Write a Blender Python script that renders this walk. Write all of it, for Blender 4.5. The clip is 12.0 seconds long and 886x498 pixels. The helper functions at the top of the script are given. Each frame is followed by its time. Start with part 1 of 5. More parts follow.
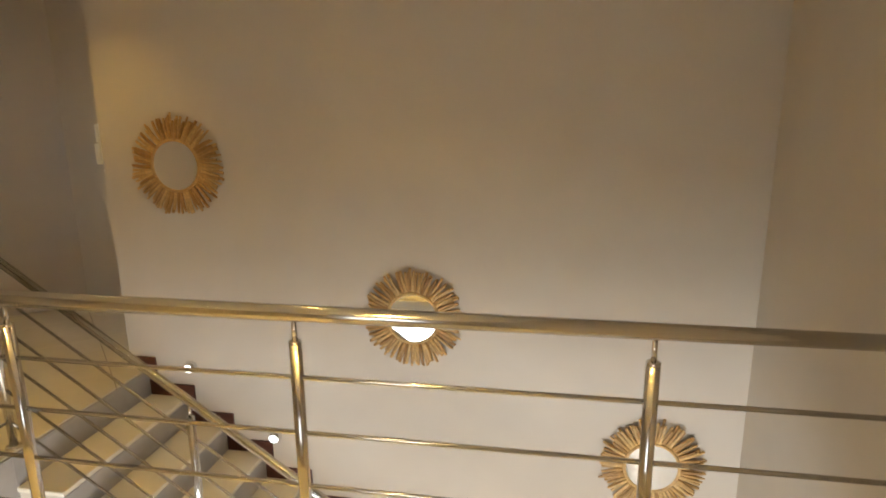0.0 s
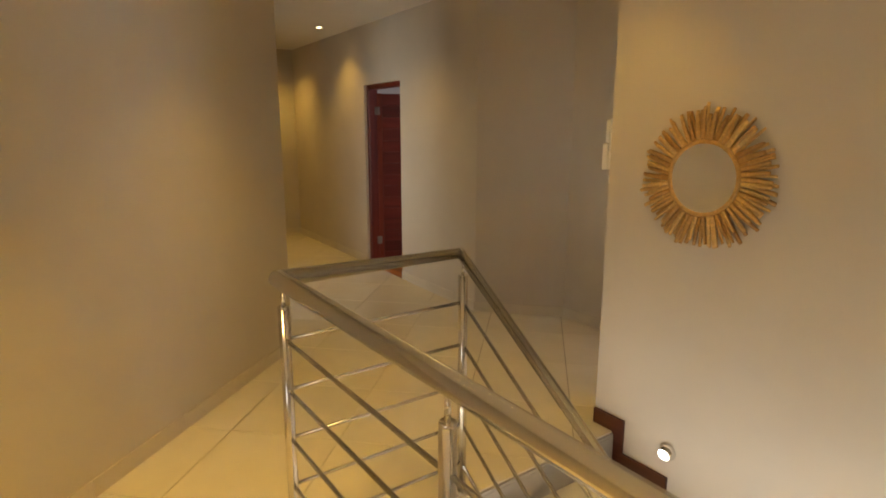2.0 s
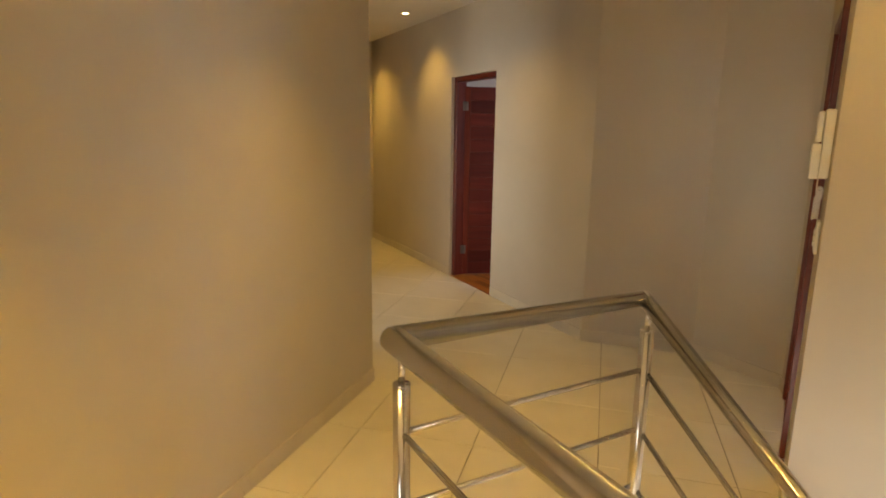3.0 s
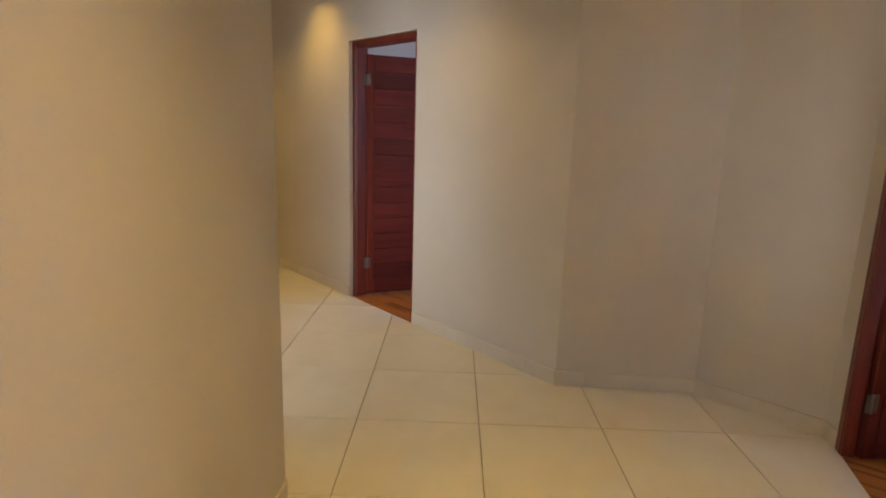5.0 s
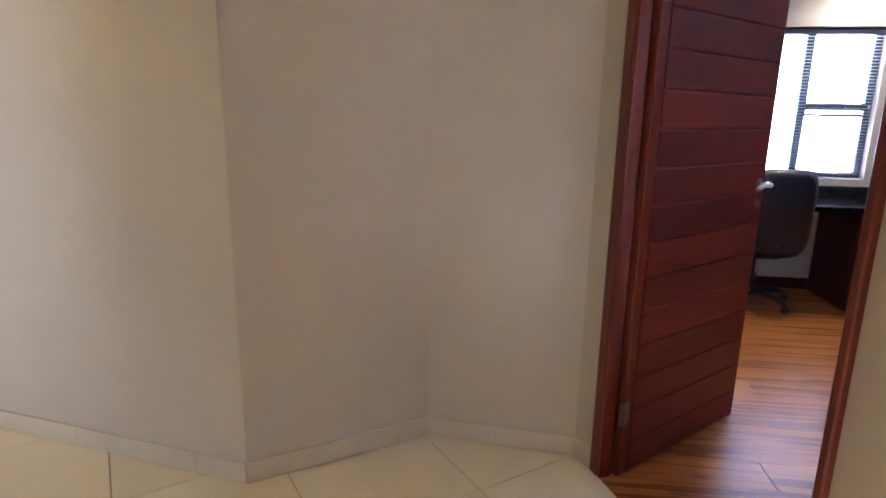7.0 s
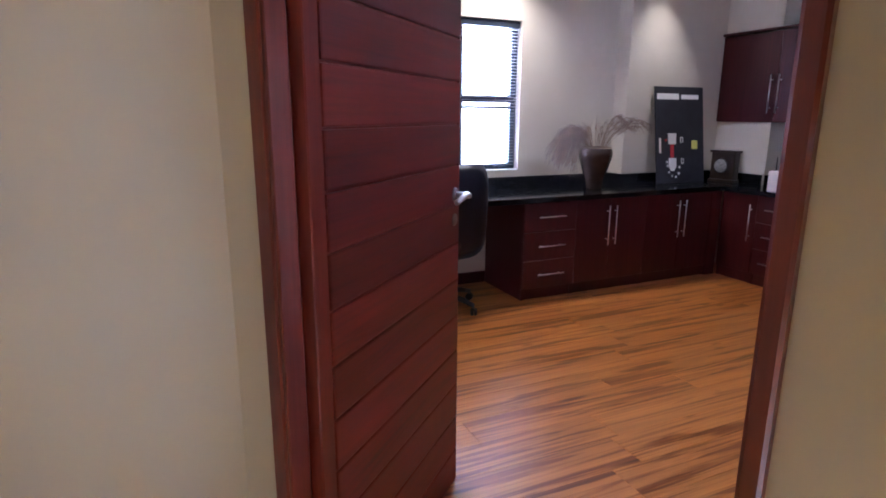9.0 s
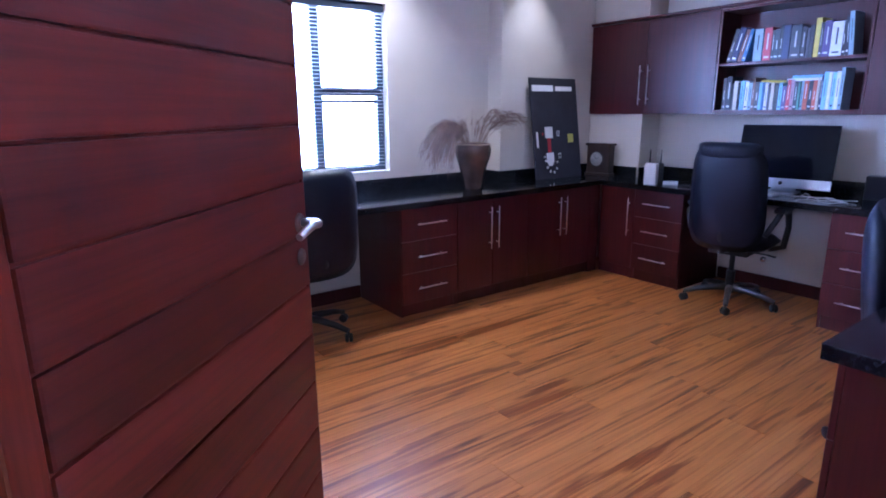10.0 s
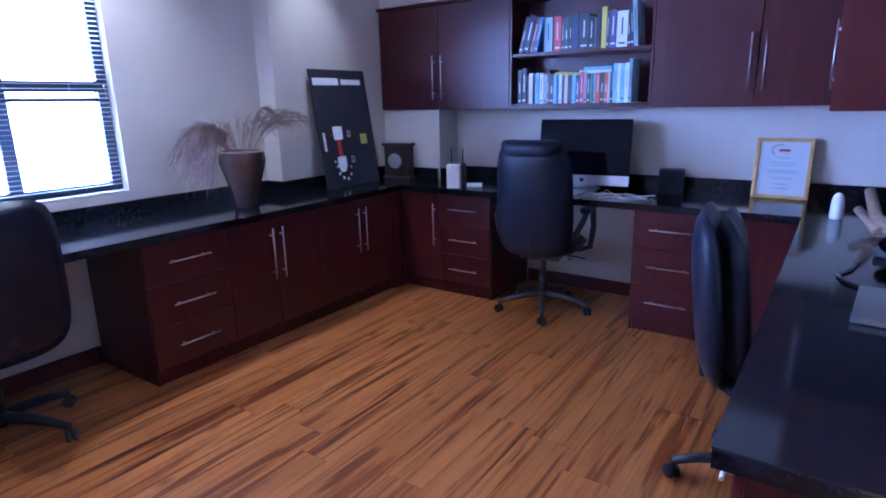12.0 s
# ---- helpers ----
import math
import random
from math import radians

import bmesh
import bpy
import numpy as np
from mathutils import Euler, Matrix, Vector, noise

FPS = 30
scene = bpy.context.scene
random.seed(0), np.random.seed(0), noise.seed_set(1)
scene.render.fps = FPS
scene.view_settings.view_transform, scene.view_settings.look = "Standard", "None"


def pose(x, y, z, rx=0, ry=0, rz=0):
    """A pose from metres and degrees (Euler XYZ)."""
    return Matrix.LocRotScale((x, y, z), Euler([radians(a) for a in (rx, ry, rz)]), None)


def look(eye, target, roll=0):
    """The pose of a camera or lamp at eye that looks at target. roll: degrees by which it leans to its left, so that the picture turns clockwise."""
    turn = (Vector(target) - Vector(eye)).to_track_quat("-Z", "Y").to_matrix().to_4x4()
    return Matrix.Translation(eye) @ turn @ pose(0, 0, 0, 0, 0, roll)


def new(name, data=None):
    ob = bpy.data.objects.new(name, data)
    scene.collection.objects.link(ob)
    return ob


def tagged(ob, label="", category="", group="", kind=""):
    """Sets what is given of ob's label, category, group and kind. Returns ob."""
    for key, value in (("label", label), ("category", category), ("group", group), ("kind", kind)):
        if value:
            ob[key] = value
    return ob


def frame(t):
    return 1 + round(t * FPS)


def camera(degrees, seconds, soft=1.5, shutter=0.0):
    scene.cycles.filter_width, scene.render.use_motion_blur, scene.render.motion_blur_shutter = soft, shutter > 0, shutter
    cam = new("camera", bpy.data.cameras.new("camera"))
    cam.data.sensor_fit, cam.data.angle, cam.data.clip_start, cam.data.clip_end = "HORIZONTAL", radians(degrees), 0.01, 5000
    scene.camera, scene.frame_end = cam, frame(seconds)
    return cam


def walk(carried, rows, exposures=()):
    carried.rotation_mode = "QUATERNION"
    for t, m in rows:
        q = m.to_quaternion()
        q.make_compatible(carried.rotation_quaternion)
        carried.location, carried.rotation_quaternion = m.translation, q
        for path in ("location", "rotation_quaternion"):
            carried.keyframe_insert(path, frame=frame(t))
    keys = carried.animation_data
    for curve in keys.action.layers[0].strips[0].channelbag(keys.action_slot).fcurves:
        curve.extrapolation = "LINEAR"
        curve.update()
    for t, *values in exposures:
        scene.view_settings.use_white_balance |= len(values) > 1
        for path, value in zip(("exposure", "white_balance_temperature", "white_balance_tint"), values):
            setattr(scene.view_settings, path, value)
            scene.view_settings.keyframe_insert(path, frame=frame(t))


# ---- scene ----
# camera and walk
cam = camera(75.2, 12.0, soft=1.8)
PATH = [
    (0, (4.154, -4.459, 1.627), (4.055, -2.51, 1.191), -0.5),
    (0.5, (4.084, -4.124, 1.614), (3.616, -2.227, 1.184), -0.5),
    (1, (3.932, -3.857, 1.607), (3.038, -2.118, 1.188), -0.3),
    (1.5, (3.705, -3.644, 1.599), (2.494, -2.106, 1.189), -0.1),
    (2, (3.433, -3.484, 1.574), (1.981, -2.17, 1.167), 0.1),
    (2.5, (3.072, -3.364, 1.547), (1.51, -2.183, 1.142), 0.4),
    (3, (2.696, -3.257, 1.53), (1.113, -2.103, 1.127), 0.8),
    (3.2, (2.547, -3.212, 1.525), (0.963, -2.06, 1.12), 0.8),
    (4.8, (1.52, -2.849, 1.41), (0.165, -1.435, 1.009), 1.7),
    (5, (1.428, -2.782, 1.406), (0.187, -1.267, 1.0), 1.7),
    (5.5, (1.246, -2.544, 1.384), (0.275, -0.846, 0.968), 1.3),
    (6, (1.083, -2.301, 1.388), (0.347, -0.493, 0.953), 1.1),
    (6.5, (0.989, -2.061, 1.372), (0.512, -0.169, 0.937), 0.9),
    (6.7, (0.963, -1.969, 1.381), (0.577, -0.058, 0.933), 0.9),
    (8.5, (1.092, -1.147, 1.366), (1.654, 0.719, 0.914), 0.8),
    (9, (1.175, -0.927, 1.375), (1.98, 0.846, 0.921), 0.3),
    (9.5, (1.332, -0.707, 1.371), (2.331, 0.963, 0.913), -0.1),
    (10, (1.467, -0.501, 1.38), (2.625, 1.059, 0.907), -0.4),
    (10.5, (1.607, -0.346, 1.391), (2.941, 1.063, 0.909), -0.7),
    (11, (1.79, -0.235, 1.381), (3.227, 1.069, 0.898), -0.9),
    (11.5, (1.936, -0.171, 1.382), (3.442, 1.051, 0.894), -1.0),
    (12, (2.066, -0.102, 1.386), (3.659, 1.002, 0.89), -1.2),
]
EXPOSURE = [(0, -0.15, 7000, 10), (1.0, -0.14, 7400, 10), (2.0, 0.08, 8000, 10), (3.0, 0.36, 8300, 10), (5.0, 0.58, 6450, 12), (6.5, 0.74, 5750, 14), (8.5, 0.84, 5700, 15), (9.5, 1.06, 4950, 19), (10.5, 1.25, 4350, 22), (11.3, 1.10, 4250, 22), (12, 0.93, 4250, 22)]
walk(cam, [(t, look(e, g, r)) for t, e, g, r in PATH], EXPOSURE)

# world and large lights
SUN_EL, SUN_ROT = radians(48), radians(200)
world = bpy.data.worlds.new("sky")
scene.world = world
world.use_nodes = True
wn = world.node_tree
sky = wn.nodes.new("ShaderNodeTexSky")
sky.sky_type, sky.sun_disc, sky.sun_elevation, sky.sun_rotation = "NISHITA", False, SUN_EL, SUN_ROT
wn.links.new(sky.outputs[0], wn.nodes["Background"].inputs[0])
wn.nodes["Background"].inputs[1].default_value = 0.15


def lamp(name, kind, m, power, colour, **more):
    data = bpy.data.lights.new(name, kind)
    data.energy, data.color = power, colour
    ob = new(name, data)
    ob.matrix_basis = m
    return ob


sun = lamp("sun", "SUN", look((0, 0, 8), (-1.2, 3.2, 0)), 2.5, (1.0, 0.95, 0.88))
sun.data.angle = radians(0.5)
WARM = (1.0, 0.645, 0.165)
DAY = (0.58, 0.67, 1.0)


def window_light(name, centre, towards, w, h, power, colour=DAY):
    ob = lamp(name, "AREA", look(centre, towards), power, colour)
    ob.data.shape, ob.data.size, ob.data.size_y = "RECTANGLE", w, h
    return ob


SKY_Y = 3.385
window_light("window_daylight", (2.745, SKY_Y, 1.515), (2.745, 0.0, 1.515), 1.93, 1.12, 132)
window_light("sky_above_window", (2.745, 4.35, 2.95), (2.95, 1.2, 0.3), 2.6, 1.3, 88)
window_light("hall_daylight", (3.45, -5.50, -1.7), (3.6, -1.2, -0.6), 2.8, 1.7, 150, (0.84, 0.89, 1.0))
window_light("bedroom_daylight", (-0.6, 2.6, 1.6), (-1.9, 0.6, 1.0), 1.2, 1.2, 22)
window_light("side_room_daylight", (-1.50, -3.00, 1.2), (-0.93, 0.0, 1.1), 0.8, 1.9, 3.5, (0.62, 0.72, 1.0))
# added fill through an assumed gallery window, brightens the upper stair wall
window_light("gallery_fill", (4.05, -5.72, 1.5), (4.8, -1.2, 1.7), 1.0, 1.1, 5, (0.80, 0.87, 1.0))

# ---- materials ----


def material(name, colour, rough=0.5, metal=0.0, coat=0.0, spec=0.5):
    m = bpy.data.materials.new(name)
    m.use_nodes = True
    b = m.node_tree.nodes["Principled BSDF"]
    b.inputs["Base Color"].default_value = (*colour, 1)
    b.inputs["Roughness"].default_value = rough
    b.inputs["Metallic"].default_value = metal
    b.inputs["Coat Weight"].default_value = coat
    b.inputs["Coat Roughness"].default_value = 0.12
    b.inputs["Specular IOR Level"].default_value = spec
    return m


def node(m, kind, **values):
    n = m.node_tree.nodes.new(kind)
    for key, value in values.items():
        n.inputs[key].default_value = value
    return n


def link(m, a, b):
    m.node_tree.links.new(a, b)


def coords(m, stretch=(1, 1, 1), turn=0.0, by_piece=False):
    tc = m.node_tree.nodes.new("ShaderNodeTexCoord")
    mp = m.node_tree.nodes.new("ShaderNodeMapping")
    mp.inputs["Scale"].default_value = stretch
    mp.inputs["Rotation"].default_value = (0, 0, radians(turn))
    link(m, tc.outputs["Object"], mp.inputs[0])
    if by_piece:
        info = m.node_tree.nodes.new("ShaderNodeObjectInfo")
        mul = m.node_tree.nodes.new("ShaderNodeMath")
        mul.operation = "MULTIPLY"
        mul.inputs[1].default_value = 37.0
        link(m, info.outputs["Random"], mul.inputs[0])
        comb = m.node_tree.nodes.new("ShaderNodeCombineXYZ")
        for k in range(3):
            link(m, mul.outputs[0], comb.inputs[k])
        link(m, comb.outputs[0], mp.inputs["Location"])
    return mp.outputs[0]


def ramp(m, fac, stops):
    r = m.node_tree.nodes.new("ShaderNodeValToRGB")
    e = r.color_ramp.elements
    e[0].position, e[0].color = stops[0][0], (*stops[0][1], 1)
    e[1].position, e[1].color = stops[-1][0], (*stops[-1][1], 1)
    for p, c in stops[1:-1]:
        x = e.new(p)
        x.color = (*c, 1)
    link(m, fac, r.inputs[0])
    return r.outputs[0]


def noise_tex(m, vec, scale, detail=4.0, rough=0.6, distort=0.0):
    n = node(m, "ShaderNodeTexNoise", Scale=scale, Detail=detail, Roughness=rough, Distortion=distort)
    link(m, vec, n.inputs["Vector"])
    return n.outputs["Fac"]


def mixed(m, fac, a, b, how="MIX"):
    x = m.node_tree.nodes.new("ShaderNodeMix")
    x.data_type, x.blend_type = "RGBA", how
    if isinstance(fac, float):
        x.inputs[0].default_value = fac
    else:
        link(m, fac, x.inputs[0])
    for sock, v in ((x.inputs[6], a), (x.inputs[7], b)):
        if isinstance(v, tuple):
            sock.default_value = (*v, 1)
        else:
            link(m, v, sock)
    return x.outputs[2]


def bsdf(m):
    return m.node_tree.nodes["Principled BSDF"]


def bump(m, height, strength, dist=0.002):
    b = node(m, "ShaderNodeBump", Strength=strength, Distance=dist)
    link(m, height, b.inputs["Height"])
    link(m, b.outputs[0], bsdf(m).inputs["Normal"])


def shade(m, colour=None, rough=None):
    if colour is not None:
        link(m, colour, bsdf(m).inputs["Base Color"])
    if rough is not None:
        link(m, rough, bsdf(m).inputs["Roughness"])


def spread(m, fac, lo, hi):
    r = node(m, "ShaderNodeMapRange")
    r.inputs["To Min"].default_value, r.inputs["To Max"].default_value = lo, hi
    link(m, fac, r.inputs[0])
    return r.outputs[0]


def mottled(name, a, b, scale, rough=0.6, fine=40.0, bump_strength=0.1, metal=0.0, coat=0.0, stretch=(1, 1, 1), spec=0.5, lo=0.35, hi=0.65, by_piece=False, dist=0.002):
    m = material(name, a, rough, metal, coat, spec)
    v = coords(m, stretch, by_piece=by_piece)
    big, small = noise_tex(m, v, scale, 3.0), noise_tex(m, v, fine, 4.0)
    col = mixed(m, ramp(m, big, [(lo, (0, 0, 0)), (hi, (1, 1, 1))]), a, b)
    shade(m, col, spread(m, small, max(0.02, rough - min(0.08, rough * 0.3)), min(1, rough + min(0.08, rough * 0.3))))
    if bump_strength:
        bump(m, small, bump_strength, dist)
    return m


PAINT = mottled("wall_paint", (0.57, 0.51, 0.43), (0.61, 0.55, 0.465), 1.3, 0.72, 90.0, 0.12, spec=0.3)
CEILING = mottled("ceiling_paint", (0.78, 0.75, 0.69), (0.82, 0.79, 0.73), 1.0, 0.8, 70.0, 0.08)
TILE = mottled("cream_tile", (0.73, 0.675, 0.55), (0.79, 0.735, 0.61), 2.2, 0.20, 60.0, 0.03, by_piece=True)
GROUT = mottled("grout", (0.30, 0.25, 0.18), (0.38, 0.32, 0.24), 9.0, 0.9, 150.0, 0.2)
SKIRT = mottled("skirting_tile", (0.60, 0.53, 0.43), (0.66, 0.59, 0.48), 3.0, 0.3, 60.0, 0.03, by_piece=True)
RISER = mottled("grey_riser_tile", (0.36, 0.34, 0.32), (0.43, 0.41, 0.39), 4.0, 0.35, 60.0, 0.03)
STEEL = mottled("brushed_steel", (0.74, 0.72, 0.69), (0.69, 0.67, 0.645), 2.0, 0.17, 3.0, 0.0, metal=1.0)
CHROME = material("chrome", (0.75, 0.75, 0.76), 0.12, 1.0)
MIRROR = material("mirror_glass", (0.93, 0.94, 0.93), 0.01, 1.0)
WHITE = mottled("white_plastic", (0.74, 0.72, 0.68), (0.78, 0.76, 0.72), 6.0, 0.35, 200.0, 0.02)
BLACK = mottled("black_plastic", (0.012, 0.012, 0.014), (0.02, 0.02, 0.022), 8.0, 0.42, 200.0, 0.05)
GLASS_BLACK = material("black_glass", (0.004, 0.004, 0.006), 0.05, 0.0, 0.0, 0.12)
DARK_STEEL = material("dark_polished_steel", (0.16, 0.16, 0.17), 0.28, 1.0)
HINGE = mottled("dull_hinge_metal", (0.30, 0.28, 0.27), (0.22, 0.21, 0.20), 20.0, 0.45, 90.0, 0.05, metal=1.0)
ALU = material("silver_aluminium", (0.68, 0.69, 0.70), 0.3, 1.0)
PAPER = mottled("white_paper", (0.80, 0.80, 0.78), (0.74, 0.74, 0.73), 8.0, 0.75, 150.0, 0.03)
FRAME_DARK = mottled("dark_window_frame", (0.022, 0.030, 0.045), (0.03, 0.038, 0.055), 5.0, 0.35, 120.0, 0.03)


def wood(name, dark, mid, light, turn, rough, coat=0.0, streak=0.5, by_piece=True, scale=1.0, spec=0.5, axis=0, streaks=False, tones=(0.88, 1.10)):
    """Wood with its grain along one axis of the piece."""
    m = material(name, mid, rough, 0.0, coat, spec)
    stretch = [9.0 * scale, 9.0 * scale, 9.0 * scale]
    stretch[axis] = 0.9 * scale
    v = coords(m, tuple(stretch), turn, by_piece)
    a = noise_tex(m, v, 1.0, 5.0, 0.62, 0.8)
    stretch2 = [70.0 * scale] * 3
    stretch2[axis] = 2.2 * scale
    f = noise_tex(m, coords(m, tuple(stretch2), turn, by_piece), 1.0, 3.0, 0.6)
    col = ramp(m, a, [(0.30, dark), (0.30 + 0.22 * streak, mid), (0.72, light)])
    weak = 0.84 if streaks else 0.72
    fine = ramp(m, f, [(0.3, (weak, weak, weak)), (0.7, (1.10, 1.10, 1.10))])
    col = mixed(m, 1.0, col, fine, "MULTIPLY")
    if streaks:
        for along, across, lean, lo, hi, deep in ((1.0, 17.0, 1.2, 0.565, 0.635, (0.44, 0.30, 0.21)), (0.95, 25.0, -0.8, 0.56, 0.65, (0.55, 0.40, 0.29)), (1.4, 70.0, 0.0, 0.52, 0.68, (0.72, 0.62, 0.53)), (0.7, 5.0, 0.0, 0.44, 0.76, (0.90, 0.87, 0.84))):
            stretch3 = [across] * 3
            stretch3[axis] = along
            k = noise_tex(m, coords(m, tuple(stretch3), turn + lean, by_piece), 1.0, 3.0, 0.5, 0.55)
            col = mixed(m, 1.0, col, ramp(m, k, [(lo, (1.03, 1.03, 1.03)), (hi, deep), (min(1.0, hi + 0.2), deep)]), "MULTIPLY")
        knots = node(m, "ShaderNodeTexVoronoi", Scale=1.0)
        link(m, coords(m, (2.2, 5.0, 2.2), turn, by_piece), knots.inputs["Vector"])
        col = mixed(m, 1.0, col, ramp(m, knots.outputs["Distance"], [(0.04, (0.50, 0.38, 0.30)), (0.13, (1, 1, 1))]), "MULTIPLY")
    if by_piece:
        info = m.node_tree.nodes.new("ShaderNodeObjectInfo")
        tone = ramp(m, info.outputs["Random"], [(0.0, (tones[0],) * 3), (1.0, (tones[1],) * 3)])
        col = mixed(m, 1.0, col, tone, "MULTIPLY")
    shade(m, col, spread(m, f, rough - 0.06, rough + 0.08))
    bump(m, f, 0.12, 0.001)
    return m


DOOR_WOOD = wood("mahogany_door", (0.070, 0.008, 0.007), (0.140, 0.017, 0.012), (0.195, 0.028, 0.019), 0, 0.42, 0.0, tones=(0.62, 1.12))
FRAME_WOOD = wood("mahogany_frame", (0.085, 0.011, 0.008), (0.150, 0.021, 0.013), (0.20, 0.032, 0.019), 0, 0.36, 0.0, axis=2)
CAB_WOOD = wood("mahogany_veneer", (0.052, 0.0068, 0.0075), (0.061, 0.0080, 0.0087), (0.068, 0.0094, 0.0100), 0, 0.30, 0.0, axis=2, scale=0.7, spec=0.42)
LAMINATE = wood("laminate_plank", (0.33, 0.112, 0.021), (0.40, 0.140, 0.027), (0.48, 0.182, 0.038), 0, 0.34, 0.0, 0.75, scale=0.8, streaks=True, tones=(0.96, 1.04))
STAIR_WOOD = wood("dark_skirting_wood", (0.04, 0.010, 0.006), (0.075, 0.018, 0.010), (0.10, 0.026, 0.014), 0, 0.4)


def granite():
    m = material("black_granite", (0.012, 0.012, 0.014), 0.10, 0.0, 0.0)
    v = coords(m)
    vor = node(m, "ShaderNodeTexVoronoi", Scale=260.0)
    link(m, v, vor.inputs["Vector"])
    n = noise_tex(m, v, 90.0, 4.0)
    col = mixed(m, ramp(m, n, [(0.52, (0, 0, 0)), (0.68, (1, 1, 1))]), (0.007, 0.0075, 0.010), (0.020, 0.022, 0.026))
    shade(m, col, spread(m, noise_tex(m, v, 5.0), 0.06, 0.14))
    return m


GRANITE = granite()


def leather():
    m = material("black_leather", (0.008, 0.009, 0.016), 0.38, spec=0.32)
    v = coords(m)
    vor = node(m, "ShaderNodeTexVoronoi", Scale=320.0)
    link(m, v, vor.inputs["Vector"])
    big = noise_tex(m, v, 7.0, 3.0)
    shade(m, mixed(m, big, (0.006, 0.007, 0.013), (0.010, 0.012, 0.022)), spread(m, big, 0.25, 0.42))
    add = m.node_tree.nodes.new("ShaderNodeMath")
    add.operation = "MULTIPLY_ADD"
    add.inputs[1].default_value = 6.0
    link(m, big, add.inputs[0])
    link(m, vor.outputs["Distance"], add.inputs[2])
    bump(m, add.outputs[0], 0.35, 0.002)
    return m


LEATHER = leather()


def glow(name, colour, strength):
    m = bpy.data.materials.new(name)
    m.use_nodes = True
    nt = m.node_tree
    nt.nodes.remove(nt.nodes["Principled BSDF"])
    e = nt.nodes.new("ShaderNodeEmission")
    e.inputs[0].default_value, e.inputs[1].default_value = (*colour, 1), strength
    nt.links.new(e.outputs[0], nt.nodes["Material Output"].inputs[0])
    return m


LED_WARM = glow("warm_bulb", (1.0, 0.82, 0.5), 14.0)
LED_COOL = glow("cool_led", (0.85, 0.93, 1.0), 9.0)

# ---- mesh helpers ----


def box(bm, x0, x1, y0, y1, z0, z1, bevel=0.0, segments=1, m=None):
    r = bmesh.ops.create_cube(bm, size=1.0, matrix=Matrix.LocRotScale(((x0 + x1) / 2, (y0 + y1) / 2, (z0 + z1) / 2), None, (abs(x1 - x0), abs(y1 - y0), abs(z1 - z0))))
    vs = r["verts"]
    if bevel:
        es = list({e for v in vs for e in v.link_edges})
        out = bmesh.ops.bevel(bm, geom=es, offset=bevel, segments=segments, affect="EDGES", profile=0.7)
        vs = list({v for f in out["faces"] for v in f.verts} | {v for v in vs if v.is_valid})
    if m is not None:
        bmesh.ops.transform(bm, matrix=m, verts=vs)
    return vs


def tube(bm, points, r, seg=10, closed=False, r_end=None, caps=True):
    """A round bar through points; r may taper to r_end."""
    pts = [Vector(p) for p in points]
    n, rings, up = len(pts), [], None
    for i, p in enumerate(pts):
        a = pts[i - 1] if i or closed else pts[i]
        b = pts[(i + 1) % n] if i < n - 1 or closed else pts[i]
        d = (b - a).normalized()
        if up is None:
            up = d.orthogonal().normalized()
        up = (up - d * up.dot(d)).normalized()
        side = d.cross(up)
        rad = r if r_end is None else r + (r_end - r) * i / (n - 1)
        if 0 < i < n - 1 or closed:
            c = (p - a).normalized().dot((b - p).normalized())
            stretch = min(1.6, 1 / max(0.4, math.sqrt((1 + max(-0.9, c)) / 2)))
        else:
            stretch = 1.0
        rings.append([bm.verts.new(p + (side * math.cos(k * math.tau / seg) + up * math.sin(k * math.tau / seg)) * rad * stretch) for k in range(seg)])
    for i in range(n if closed else n - 1):
        q, w = rings[i], rings[(i + 1) % n]
        for k in range(seg):
            bm.faces.new((q[k], q[(k + 1) % seg], w[(k + 1) % seg], w[k])).smooth = True
    if caps and not closed:
        bm.faces.new(rings[0][::-1])
        bm.faces.new(rings[-1])
    return [v for ring in rings for v in ring]


def lathe(bm, profile, seg=32, m=None):
    """Turn (radius, height) pairs about z."""
    rings = []
    for r, z in profile:
        if r < 1e-5:
            rings.append([bm.verts.new((0, 0, z))])
        else:
            rings.append([bm.verts.new((r * math.cos(k * math.tau / seg), r * math.sin(k * math.tau / seg), z)) for k in range(seg)])
    for a, b in zip(rings, rings[1:]):
        for k in range(seg):
            j = (k + 1) % seg
            if len(a) == 1 and len(b) > 1:
                f = bm.faces.new((a[0], b[j], b[k]))
            elif len(b) == 1 and len(a) > 1:
                f = bm.faces.new((a[k], a[j], b[0]))
            elif len(a) > 1:
                f = bm.faces.new((a[k], a[j], b[j], b[k]))
            f.smooth = True
    if m is not None:
        bmesh.ops.transform(bm, matrix=m, verts=[v for r in rings for v in r])


